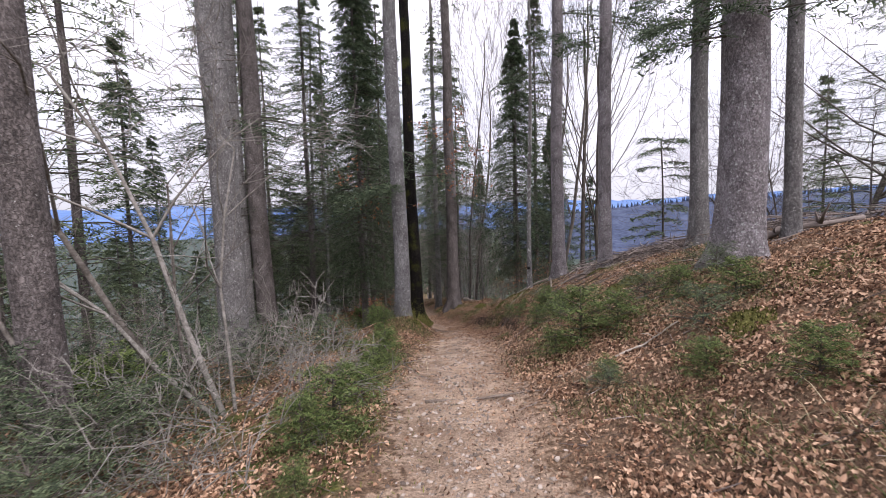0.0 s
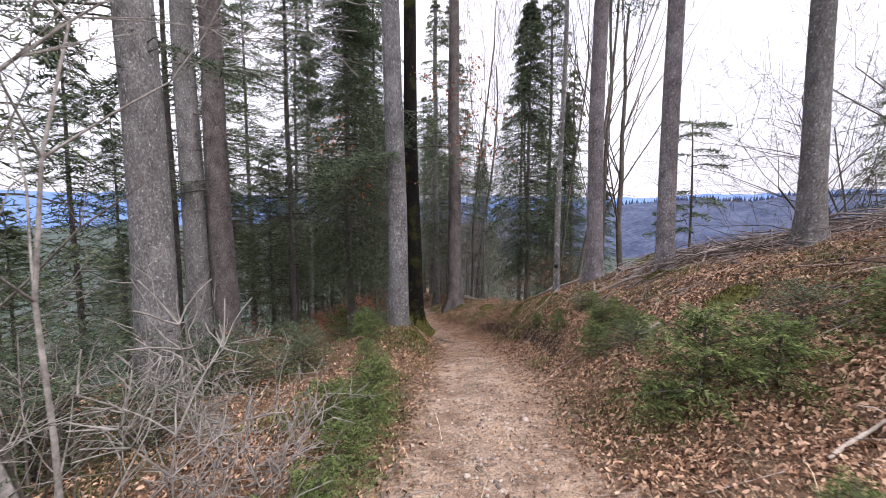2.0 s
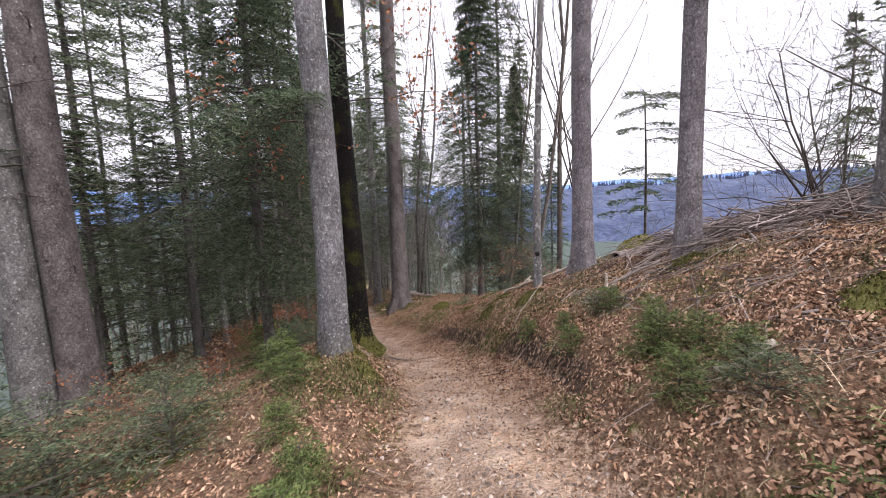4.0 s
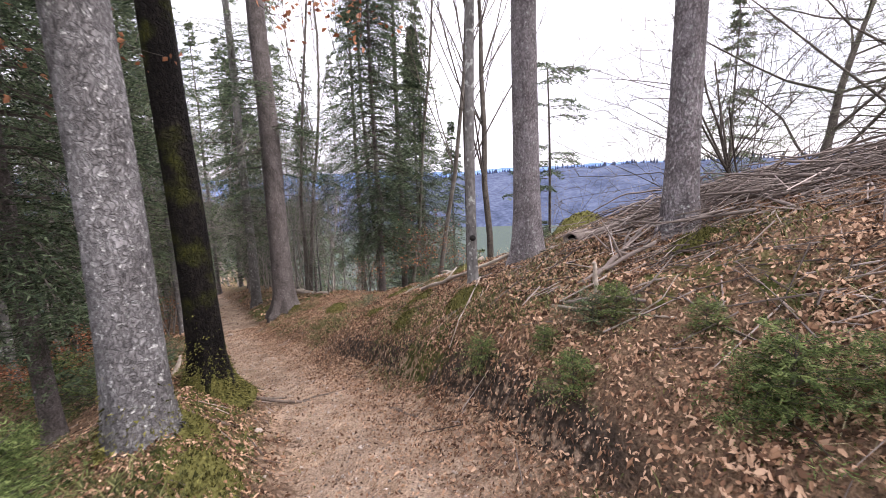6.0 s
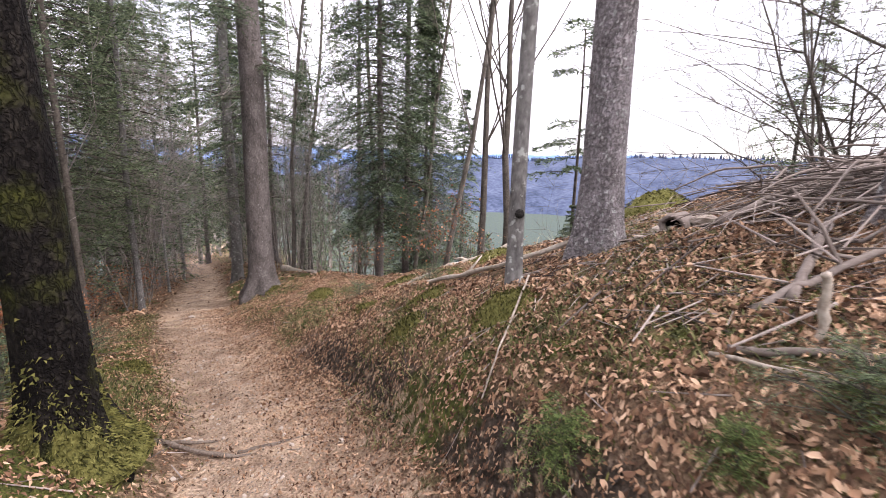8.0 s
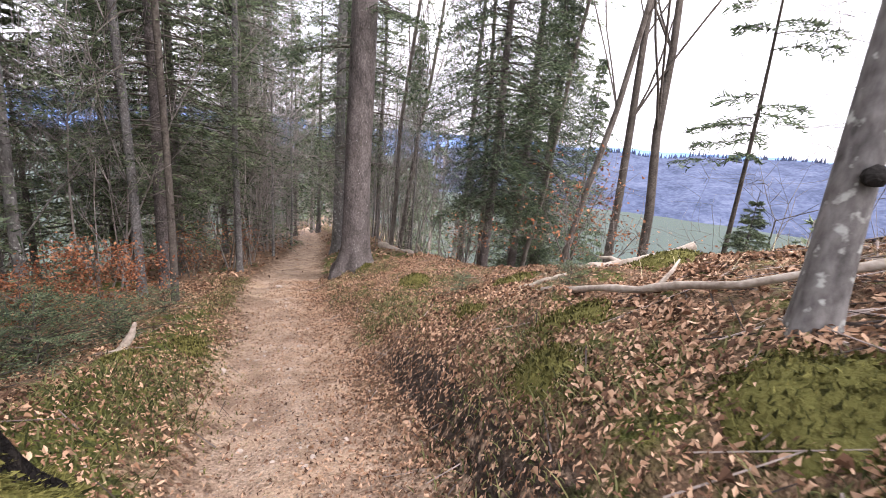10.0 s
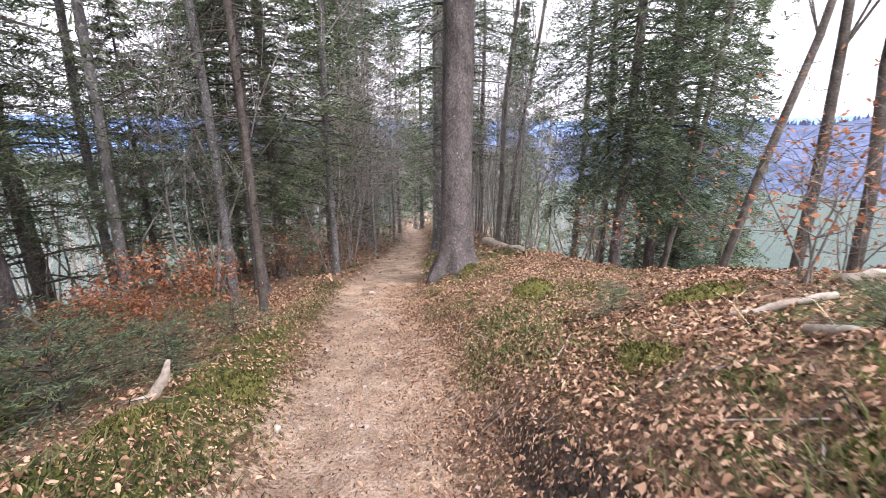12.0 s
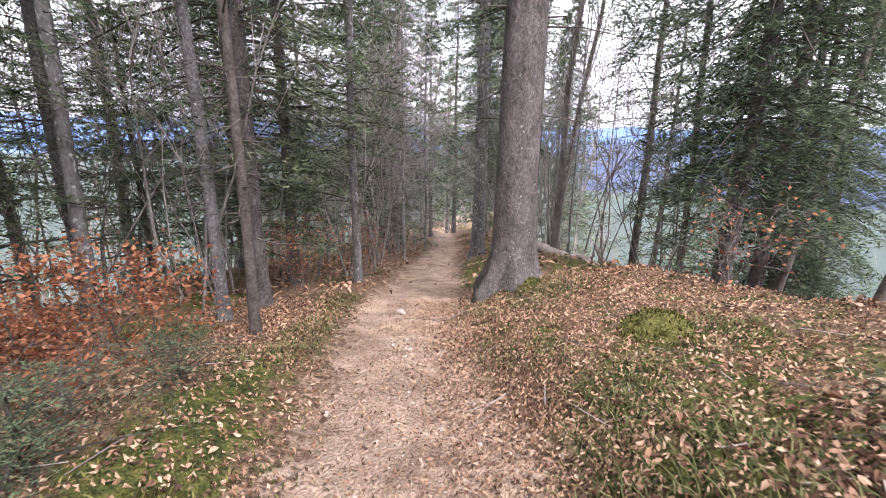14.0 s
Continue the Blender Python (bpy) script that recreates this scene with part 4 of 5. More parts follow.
for k in range(80):
    y = srng.uniform(19.5, 42)
    x = path_x(y) - srng.uniform(1.5, 8) if k % 4 else path_x(y) + srng.uniform(1.8, 5)
    ob = thing("leafless_sapling", float(x), y, lz(x, y), "clump of thin leafless brown saplings beside the trail", "sapling", "saplings along the trail", k * 50, srng.uniform(0.7, 1.4))
    for i in range(4):
        o = part("stem", SAPLINGS[(k + i) % 6], ob)
        o.matrix_basis = pose(srng.normal(0, 0.3), srng.normal(0, 0.3), 0, srng.normal(0, 6), srng.normal(0, 6), i * 90)


# beech saplings that keep their rusty leaves
def rusty(x, y, height, width, count, seed, label="young beech keeping its rusty dry leaves", z=None):
    rng = np.random.default_rng(seed)
    ob = thing("beech_sapling", x, y, lz(x, y) if z is None else z, label, "sapling", "rusty-leaved beeches")
    segs = []
    for _ in range(4):
        one = bare_segments(rng, (rng.normal(0, 0.06), rng.normal(0, 0.06), -0.1), (rng.normal(0, width * 0.4), rng.normal(0, width * 0.4), 1), height * rng.uniform(0.7, 1), 0.012, 2, 0.65, 0.05)
        part("stem", segments_mesh("stem", one, TWIG_WOOD, 3), ob)
        segs += one
    pts = np.array([s[1] for s in segs])
    part("leaves", leaf_fans(rng, pts[rng.integers(0, len(pts), count)] + rng.normal(0, 0.06, (count, 3)), 0.05, LEAF_ORANGE), ob, "rusty orange dry leaves")
    return ob


for i, (x, y, h, w, c) in enumerate(((-2.9, 17.0, 1.0, 0.8, 2300), (-3.4, 16.6, 0.8, 0.8, 1600), (-4.6, 17.5, 0.7, 0.8, 600), (-3.2, 20.6, 1.2, 0.8, 500), (-2.6, 22.4, 1.1, 0.7, 500), (-3.9, 21.7, 1.2, 0.8, 500),
                                     (-2.3, 15.9, 0.5, 0.5, 250), (3.1, 15.2, 1.3, 0.5, 300), (4.3, 16.3, 1.3, 0.6, 220), (2.6, 18.6, 1.0, 0.5, 160), (-4.2, 11.2, 0.7, 0.8, 300), (-3.0, 11.6, 0.5, 0.6, 240))):
    rusty(x, y, h, w, c, 300 + i)


# young spruces on the forest floor
def seedling_meshes(seed, width, mat=NEEDLE_YOUNG, whorls=6):
    """The parts of a young spruce one unit high: a stem and its whorls of needled branches."""
    rng = np.random.default_rng(seed)
    parts = [("stem", strand_mesh("stem", [(0, 0, -0.05), (0.01, 0, 0.4), (0, 0.01, 0.95)], [0.022, 0.014, 0.005], TWIG_DARK, 6))]
    for w in range(whorls):
        k = (w + 0.3) / whorls
        n = 6 if w < whorls - 1 else 5
        length = width * 0.5 * (1.05 - k) ** 0.7 * rng.uniform(0.55, 1.3, n) + 0.05
        v, f, wv, wf = sprays(rng, 0.03 + 0.9 * k + rng.normal(0, 0.03, n), np.arange(n) * 6.283 / n + w * 1.1 + rng.normal(0, 0.25, n), length, 0.25 + 0.7 * k, 0.25, 9, 8, 0.056, 0.011, None, 0.34)
        parts.append(("branch_whorl", merged("branch_whorl", (v, f, mat), (wv, wf, TWIG_DARK))))
    return parts


SEEDLINGS = [seedling_meshes(400 + i, 1.3) for i in range(3)] + [seedling_meshes(410, 2.4, NEEDLE, 5), seedling_meshes(411, 1.5, NEEDLE_YOUNG, 7), seedling_meshes(412, 2.6, NEEDLE_DARK, 5)]
for i, (x, y, h, kind) in enumerate((
        (-0.98, 6.6, 0.42, 0), (-0.95, 5.9, 0.36, 1), (-0.92, 5.2, 0.34, 2), (-0.95, 4.55, 0.36, 0), (-1.05, 3.75, 0.5, 1), (-1.2, 3.3, 0.4, 2), (-1.3, 6.1, 0.4, 1), (-1.0, 7.4, 0.3, 2), (-1.0, 2.6, 0.2, 1), (-1.3, 8.2, 0.28, 0),
        (1.85, 5.65, 0.68, 4), (2.25, 5.4, 0.5, 4), (1.5, 5.6, 0.34, 4), (3.0, 5.3, 0.42, 4), (2.75, 4.4, 0.4, 3), (3.3, 4.7, 0.42, 4), (3.5, 5.35, 0.36, 3), (1.65, 4.2, 0.25, 0), (1.9, 6.9, 0.3, 3), (2.35, 3.7, 0.34, 4), (2.6, 2.85, 0.36, 4), (2.85, 5.9, 0.36, 3), (1.55, 3.9, 0.22, 3),
        (1.95, 7.95, 0.42, 0), (2.15, 7.7, 0.3, 1), (1.62, 7.3, 0.36, 2), (1.95, 8.05, 0.3, 1), (2.05, 7.2, 0.34, 2), (-1.6, 9.85, 0.42, 0), (-1.75, 10.3, 0.36, 1), (-1.35, 9.2, 0.3, 2),
        (1.66, 9.05, 0.3, 1), (2.2, 9.45, 0.26, 3), (2.4, 8.65, 0.22, 0), (1.6, 10.2, 0.28, 2), (1.85, 9.6, 0.2, 0), (2.3, 9.3, 0.3, 1),
        (-2.8, 9.6, 0.55, 3), (-2.4, 8.8, 0.5, 3), (-3.1, 8.4, 0.6, 3), (-2.2, 14.6, 0.5, 3), (-2.6, 15.0, 0.6, 3), (-2.0, 15.4, 0.4, 3), (-2.9, 14.2, 0.7, 4), (-2.2, 13.6, 0.4, 3), (-1.9, 16.3, 0.3, 3),
        (1.9, 15.6, 0.25, 3), (2.5, 14.0, 0.25, 3), (-2.9, 3.3, 0.6, 3), (-3.4, 2.6, 0.7, 3), (-2.5, 2.4, 0.45, 3), (-3.6, 4.4, 0.7, 4), (-3.6, 5.7, 0.7, 3), (-4.3, 6.7, 0.8, 5), (-3.3, 7.8, 0.6, 5), (-4.7, 5.0, 0.8, 5), (-3.0, 6.3, 0.45, 5), (-4.1, 8.3, 0.7, 5), (-3.0, 4.0, 0.5, 5), (-4.0, 3.2, 0.8, 5))):
    ob = thing("spruce_seedling", x, y, lz(x, y) - 0.02, "knee-high bright green young spruce on the forest floor" if kind < 3 else "low spreading dark green young spruce on the forest floor", "young tree", "young spruces on the forest floor", i * 67, h * (1.25 if x < 0 else 1.1))
    for name, me in SEEDLINGS[kind]:
        part(name, me, ob)


# far woods on the slopes around, past counting
def far_wood(name, label, seed, spots, conifer_share):
    rng = np.random.default_rng(seed)
    kinds = []
    for k in range(4):
        h = 15.0
        z = np.sort(rng.uniform(1.0, h, 46))
        v, f, wv, wf = sprays(rng, z, np.arange(46) * 2.4, 2.9 * (1.04 - z / h) ** 0.8 * rng.uniform(0.7, 1.2, 46), 0.1, 0.5, 5, 3, 0.45, 0.11)
        tv, tf = tubes([(0, 0, -0.5)], [(0, 0, h)], [0.2], [0.03], 5)
        kinds.append((v, f, np.concatenate([wv, tv]), np.concatenate([wf, tf + len(wv)])))
    bare = []
    for k in range(3):
        segs = bare_segments(rng, (0, 0, -0.5), (rng.normal(0, 0.05), rng.normal(0, 0.05), 1), 13, 0.14, 2, 0.4, 0.7, None, 0.35)
        bare.append(tubes(*zip(*segs), 3))
    nv, nf, wv, wf, cn, cw = [], [], [], [], 0, 0
    for x, y, s in spots:
        a, z = rng.uniform(0, 6.28), lz(x, y)
        m = np.array([[math.cos(a), -math.sin(a), 0], [math.sin(a), math.cos(a), 0], [0, 0, 1]]) * s
        o = np.array([x, y, z])
        if rng.uniform() < conifer_share:
            v, f, w, g = kinds[rng.integers(4)]
            nv.append(v @ m.T + o)
            nf.append(f + cn)
            cn += len(v)
        else:
            w, g = bare[rng.integers(3)]
        wv.append(w @ m.T + o)
        wf.append(g + cw)
        cw += len(w)
    me = merged(name, (np.concatenate(nv), np.concatenate(nf), NEEDLE), (np.concatenate(wv), np.concatenate(wf), DEAD_TWIG))
    tagged(new(name, me), label, "woods", "", "stuff")


frng = np.random.default_rng(970)
spots = []
while len(spots) < 120:
    x, y, s = frng.uniform(-80, -14), frng.uniform(-5, 90), frng.uniform(0.5, 1.1)
    if lz(x, y) + 15 * s < 1.5:
        spots.append((x, y, s))
spots += [(frng.uniform(-24, 10), frng.uniform(46, 95), frng.uniform(0.7, 1.2)) for _ in range(70)]
far_wood("far_woods", "mixed bare and evergreen woods on the falling slopes", 971, spots, 0.25)
spots = []
while len(spots) < 110:
    x, y, s = frng.uniform(10, 70), frng.uniform(8, 100), frng.uniform(0.5, 0.9)
    if lz(x, y) + 15 * s < -1.5:
        spots.append((x, y, s))
far_wood("valley_woods", "mixed woods on the valley side below the crest", 972, spots, 0.4)


def moss_skirt(ob, seed, r, height, flare, n=9000):
    """Moss grown over the foot of a trunk: a low lumpy sleeve, and tufts that thin out upwards."""
    rng = np.random.default_rng(seed)
    ns, nr = 40, 8
    th = np.arange(ns) * 6.2832 / ns
    top = height * (0.5 + 0.22 * np.sin(th * 2 + seed) + 0.16 * np.sin(th * 3 + 1.3 * seed) + 0.1 * np.sin(th * 7))
    v = []
    for i in range(nr):
        z = -0.12 + (top + 0.12) * i / (nr - 1)
        rad = r * (1 + (flare - 1) * 1.25 * np.exp(-np.maximum(z, -0.1) / 0.2)) + (0.02 * (1 - (i / (nr - 1)) ** 2) - 0.008 * i / (nr - 1)) + rng.normal(0, 0.004, ns)
        v.append(np.stack([rad * np.cos(th), rad * np.sin(th), z], 1))
    v = np.concatenate(v)
    k = np.arange(nr * ns).reshape(nr, ns)
    j = np.roll(k, -1, axis=1)
    part("moss_sleeve", mesh_of("moss_sleeve", v, np.stack([k[:-1], j[:-1], j[1:], k[1:]], -1).reshape(-1, 4), MOSS, True), ob, "yellow-green moss over the roots")
    a = rng.uniform(0, 6.283, n)
    z = -0.1 + rng.exponential(0.2, n) * (0.5 + np.interp(a, th, top))
    rad = r * (1 + (flare - 1) * 1.25 * np.exp(-np.maximum(z, -0.1) / 0.2)) + 0.012
    p = np.stack([rad * np.cos(a), rad * np.sin(a), z], 1)
    o = np.stack([np.cos(a), np.sin(a), 0 * a], 1)
    s = rng.normal(0, 0.0055, (n, 3))
    tip = p + o * rng.uniform(0.006, 0.03, (n, 1)) + rng.normal(0, 0.012, (n, 3)) + np.array([0, 0, -0.008])
    tagged(part("moss_tuft", mesh_of("moss_tuft", np.stack([p - s, p + s, tip], 1).reshape(-1, 3), np.arange(3 * n).reshape(-1, 3), MOSS), ob), kind="stuff")


moss_skirt(black, 5, 0.165, 0.5, 1.8)
moss_skirt(pale, 8, 0.182, 0.1, 1.35, 2500)

# a beech twig with rusty leaves reaching out over the trail
trng = np.random.default_rng(990)
for h, d in ((4.1, (1, -0.3, 0.1)), (4.4, (0.8, -0.6, 0.15)), (4.25, (-0.6, -0.8, 0.0))):
    segs = bare_segments(trng, (0, 0, h), d, 1.5, 0.014, 2, 0.6, 0.0)
    twig = part("side_branch", segments_mesh("side_branch", segs, TWIG_DARK, 4), black)
    pts = np.array([q[1] for q in segs])
    part("leaves", leaf_fans(trng, pts[trng.integers(0, len(pts), 190)] + trng.normal(0, 0.05, (190, 3)), 0.07, LEAF_ORANGE), twig, "rusty dry beech leaves")


# fallen branches, brushwood, logs and roots
def lying(name, label, points, r0, r1, mat, category, group="", side_twigs=0, seed=0, above=0.5):
    """A fallen branch or root along ground points (x, y[, height above ground])."""
    rng = np.random.default_rng(seed + 900)
    p = np.array([(q[0], q[1], lz(q[0], q[1]) + (q[2] if len(q) > 2 else r0 * above)) for q in points])
    n = 4 * len(p)
    t = np.linspace(0, len(p) - 1, n)
    pts = np.stack([np.interp(t, np.arange(len(p)), p[:, i]) for i in range(3)], 1)
    pts += rng.normal(0, r0 * 0.22, pts.shape)
    c = pts.mean(0)
    ob = new(name, strand_mesh(name, pts - c, np.linspace(r0, r1, n) * rng.uniform(0.85, 1.15, n), mat, 8))
    ob.location = c
    tagged(ob, label, category, group)
    for _ in range(side_twigs):
        i = rng.integers(n // 3, n - 1)
        d = rng.normal(0, 1, 3)
        d[2] = abs(d[2]) * 0.4 + 0.1
        d /= np.linalg.norm(d)
        l = rng.uniform(0.15, 0.5)
        part("side_twig", strand_mesh("side_twig", [pts[i] - c, pts[i] - c + d * l * 0.5, pts[i] - c + d * l + rng.normal(0, 0.04, 3)], [r1 * 0.8, r1 * 0.6, r1 * 0.3], mat, 5), ob)
    return ob


BR = "fallen_branch"
lying(BR, "long pale bent fallen branch across the bank", [(2.35, 14.2, 0.05), (2.45, 13.2, 0.08), (2.6, 12.4, 0.12), (3.4, 11.75, 0.12)], 0.03, 0.022, PEELED, "branch", "fallen branches", 1, 1)
lying(BR, "grey fallen branch lying on leaves", [(2.3, 9.95), (2.45, 9.6), (2.5, 9.2)], 0.02, 0.014, BRUSH_WOOD, "branch", "fallen branches", 2, 2)
lying(BR, "thick grey fallen branch on the brushwood", [(2.62, 10.05), (2.9, 9.95, 0.06), (3.3, 9.75, 0.12)], 0.024, 0.016, BRUSH_WOOD, "branch", "fallen branches", 2, 3)
lying(BR, "broken pale branch on dry leaves", [(1.98, 7.38), (2.15, 7.33), (2.36, 7.28, 0.06)], 0.024, 0.03, PEELED, "branch", "fallen branches", 2, 4)
lying(BR, "thick pale broken branch lying on the bank", [(3.1, 14.9), (3.4, 14.7, 0.08), (4.0, 14.3, 0.12)], 0.05, 0.04, PEELED, "branch", "fallen branches", 3, 5)
lying(BR, "straight pale branch on grass", [(2.35, 14.78), (2.75, 14.55, 0.05)], 0.026, 0.022, PEELED, "branch", "fallen branches", 0, 6)
lying(BR, "thin grey fallen branch on the bank", [(2.25, 10.0), (2.35, 9.4), (2.45, 8.9)], 0.013, 0.009, PEELED, "branch", "fallen branches", 1, 7)
lying(BR, "long thin pale shoot hanging down the bank", [(2.4, 11.62, 0.12), (2.05, 11.3, 0.06), (1.82, 11.1, 0.05), (1.62, 10.95, 0.03)], 0.009, 0.006, PEELED, "branch", "fallen branches", 1, 8)
lying(BR, "thick weathered branch beside the big trunk", [(4.6, 6.3, 0.1), (5.2, 6.4, 0.12), (6.2, 6.2, 0.1)], 0.06, 0.035, BRUSH_WOOD, "branch", "fallen branches", 3, 9)
lying(BR, "pale fallen twig on the leafy bank", [(1.9, 4.6, 0.02), (2.3, 4.75, 0.03), (2.65, 4.7, 0.03)], 0.014, 0.009, PEELED, "branch", "fallen branches", 2, 10)
lying("broken_stake", "short pale broken stake standing in the leaves", [(2.5, 9.72, -0.03), (2.5, 9.72, 0.15), (2.49, 9.73, 0.3)], 0.02, 0.019, PEELED, "stake", "", 0, 12)
lying("fallen_log", "pale weathered log lying on the knoll", [(1.1, 23.6, 0.1), (2.0, 22.4, 0.1), (2.75, 21.6, 0.12)], 0.11, 0.08, PEELED, "log", "", 3, 11)
lying(BR, "forked grey branch lying on dry leaves and brushwood", [(2.75, 9.95, 0.03), (3.2, 10.1, 0.06), (3.66, 10.27, 0.1)], 0.03, 0.022, BRUSH_WOOD, "branch", "fallen branches", 3, 13)
for i, pts in enumerate(([(3.95, 10.95, 0.1), (4.6, 11.0, 0.14), (5.5, 11.15, 0.16)], [(4.1, 10.7, 0.12), (4.9, 10.75, 0.18), (5.9, 10.9, 0.2)], [(4.25, 10.3, 0.12), (5.0, 10.6, 0.2), (5.9, 11.3, 0.16)], [(4.4, 9.6, 0.14), (5.3, 9.9, 0.22), (6.4, 10.4, 0.2)], [(3.5, 10.85, 0.06), (4.29, 10.88, 0.16), (4.9, 10.6, 0.2)])):
    lying("brushwood_pole", "long weathered grey pole on the brushwood heap", pts, 0.03, 0.018, BRUSH_WOOD, "pole", "brushwood heap", 2, 40 + i)

# short log with a black hollow end, lying beside a trunk on the bank
hollow_log = thing("hollow_log", 3.72, 11.36, lz(3.72, 11.36) + 0.08, "short grey log with a black hollow end", "log", "", 28)
th = np.arange(16) * 6.2832 / 16
wob = 1 + 0.09 * np.sin(2 * th + 0.5) + 0.05 * np.sin(5 * th)
shell = [(-0.05, 0.062), (-0.12, 0.085), (-0.11, 0.105), (0.0, 0.11), (0.25, 0.1), (0.5, 0.095), (0.52, 0.05)]
cave = [(0.1, 0.02), (0.02, 0.05), (-0.05, 0.062)]
for name, rows, mat in (("shell", shell, BRUSH_WOOD), ("hollow", cave, HOLLOW)):
    v = np.concatenate([np.stack([0 * th + a, r * wob * np.cos(th), r * wob * np.sin(th)], 1) for a, r in rows])
    k = np.arange(len(v)).reshape(len(rows), 16)
    j = np.roll(k, -1, axis=1)
    part(name, mesh_of(name, v, np.stack([k[:-1], j[:-1], j[1:], k[1:]], -1).reshape(-1, 4), mat, True), hollow_log, "near-black hollow" if name == "hollow" else "")
for i, pts in enumerate(([(0.0, 5.3), (0.1, 5.05), (0.2, 4.5)], [(-0.25, 4.52), (0.3, 4.48), (1.05, 4.42)], [(-0.45, 12.5), (0.1, 12.1), (0.6, 11.95)], [(0.95, 11.0), (1.0, 10.6), (1.05, 10.45)], [(-0.75, 12.2), (-0.4, 12.45), (0.0, 12.5)],
                          [(-0.9, 10.95), (-0.6, 11.0), (-0.4, 11.3)], [(0.15, 12.15), (0.45, 12.1), (0.7, 12.2)], [(0.1, 19.4), (-0.4, 19.0), (-0.9, 18.9)], [(0.0, 19.3), (-0.2, 18.9), (-0.25, 18.5)], [(0.4, 19.4), (0.6, 19.0), (0.7, 18.6)])):
    lying("exposed_root", "worn root lying bare across the trodden trail" if i < 7 else "root running out from a spruce trunk", pts, 0.022, 0.01, ROOT, "root", "exposed roots", 0, 20 + i, -0.1)

# the brushwood heap on the slope: large sticks singly, the tangle as one
brng = np.random.default_rng(500)


def heap_point():
    a = brng.uniform(0, 1)
    x = 4.05 + 3.6 * a + brng.normal(0, 0.5)
    y = 10.2 - 0.55 * (x - 3.5) * brng.uniform(-0.6, 1.5) + brng.normal(0, 0.7)
    return x, y


for i in range(120):
    x, y = heap_point()
    a = brng.normal(2.5, 1.0)
    l = brng.uniform(0.5, 1.7)
    h = brng.uniform(0.02, 0.32)
    lying("brushwood_stick", "weathered grey stick in the brushwood heap", [(x - math.cos(a) * l / 2, y - math.sin(a) * l / 2, h), (x, y, h + 0.05), (x + math.cos(a) * l / 2, y + math.sin(a) * l / 2, h + brng.normal(0, 0.08))],
          brng.uniform(0.008, 0.019), 0.006, BRUSH_WOOD, "stick", "brushwood heap", 0, 600 + i)
n = 4600
pos = np.array([heap_point() if k < 2900 else (brng.uniform(2.3, 7.5), brng.uniform(5.5, 13.2)) for k in range(n)])
ang = brng.normal(2.5, 1.2, n)
ln = brng.uniform(0.12, 0.75, n)
dirs = np.stack([np.cos(ang), np.sin(ang)], 1) * ln[:, None] / 2
lo, hi = pos - dirs, pos + dirs
lift = np.where(np.arange(n) < 2900, brng.uniform(0.01, 0.24, n), brng.uniform(0.005, 0.05, n))
p0 = np.column_stack([lo, land(lo[:, 0], lo[:, 1]) + lift])
p1 = np.column_stack([hi, land(hi[:, 0], hi[:, 1]) + lift + brng.normal(0, 0.06, n) * (np.arange(n) < 2900)])
rr = 0.0025 + 0.007 * brng.uniform(0, 1, n) ** 2
bv, bf = tubes(p0, p1, rr, rr * 0.6, 5)
tagged(new("brushwood", mesh_of("brushwood", bv, bf, BRUSH_WOOD)), "tangled heap of weathered grey twigs on the slope", "brushwood", "", "stuff")

# small fallen twigs everywhere
n = 1500
pos = np.stack([brng.uniform(-4, 4.5, n), brng.uniform(1.5, 20, n)], 1)
keep = np.abs(pos[:, 0] - path_x(pos[:, 1])) > 0.55
pos = pos[keep]
n = len(pos)
ang, ln = brng.uniform(0, 6.28, n), brng.uniform(0.06, 0.4, n)
dirs = np.stack([np.cos(ang), np.sin(ang)], 1) * ln[:, None] / 2
p0 = np.column_stack([pos - dirs, land(*(pos - dirs).T) + 0.02])
p1 = np.column_stack([pos + dirs, land(*(pos + dirs).T) + 0.025])
rr = brng.uniform(0.002, 0.006, n)
bv, bf = tubes(p0, p1, rr, rr * 0.6, 4)
tagged(new("fallen_twigs", mesh_of("fallen_twigs", bv, bf, BRUSH_WOOD)), "small grey twigs scattered over the forest floor", "twigs", "", "stuff")


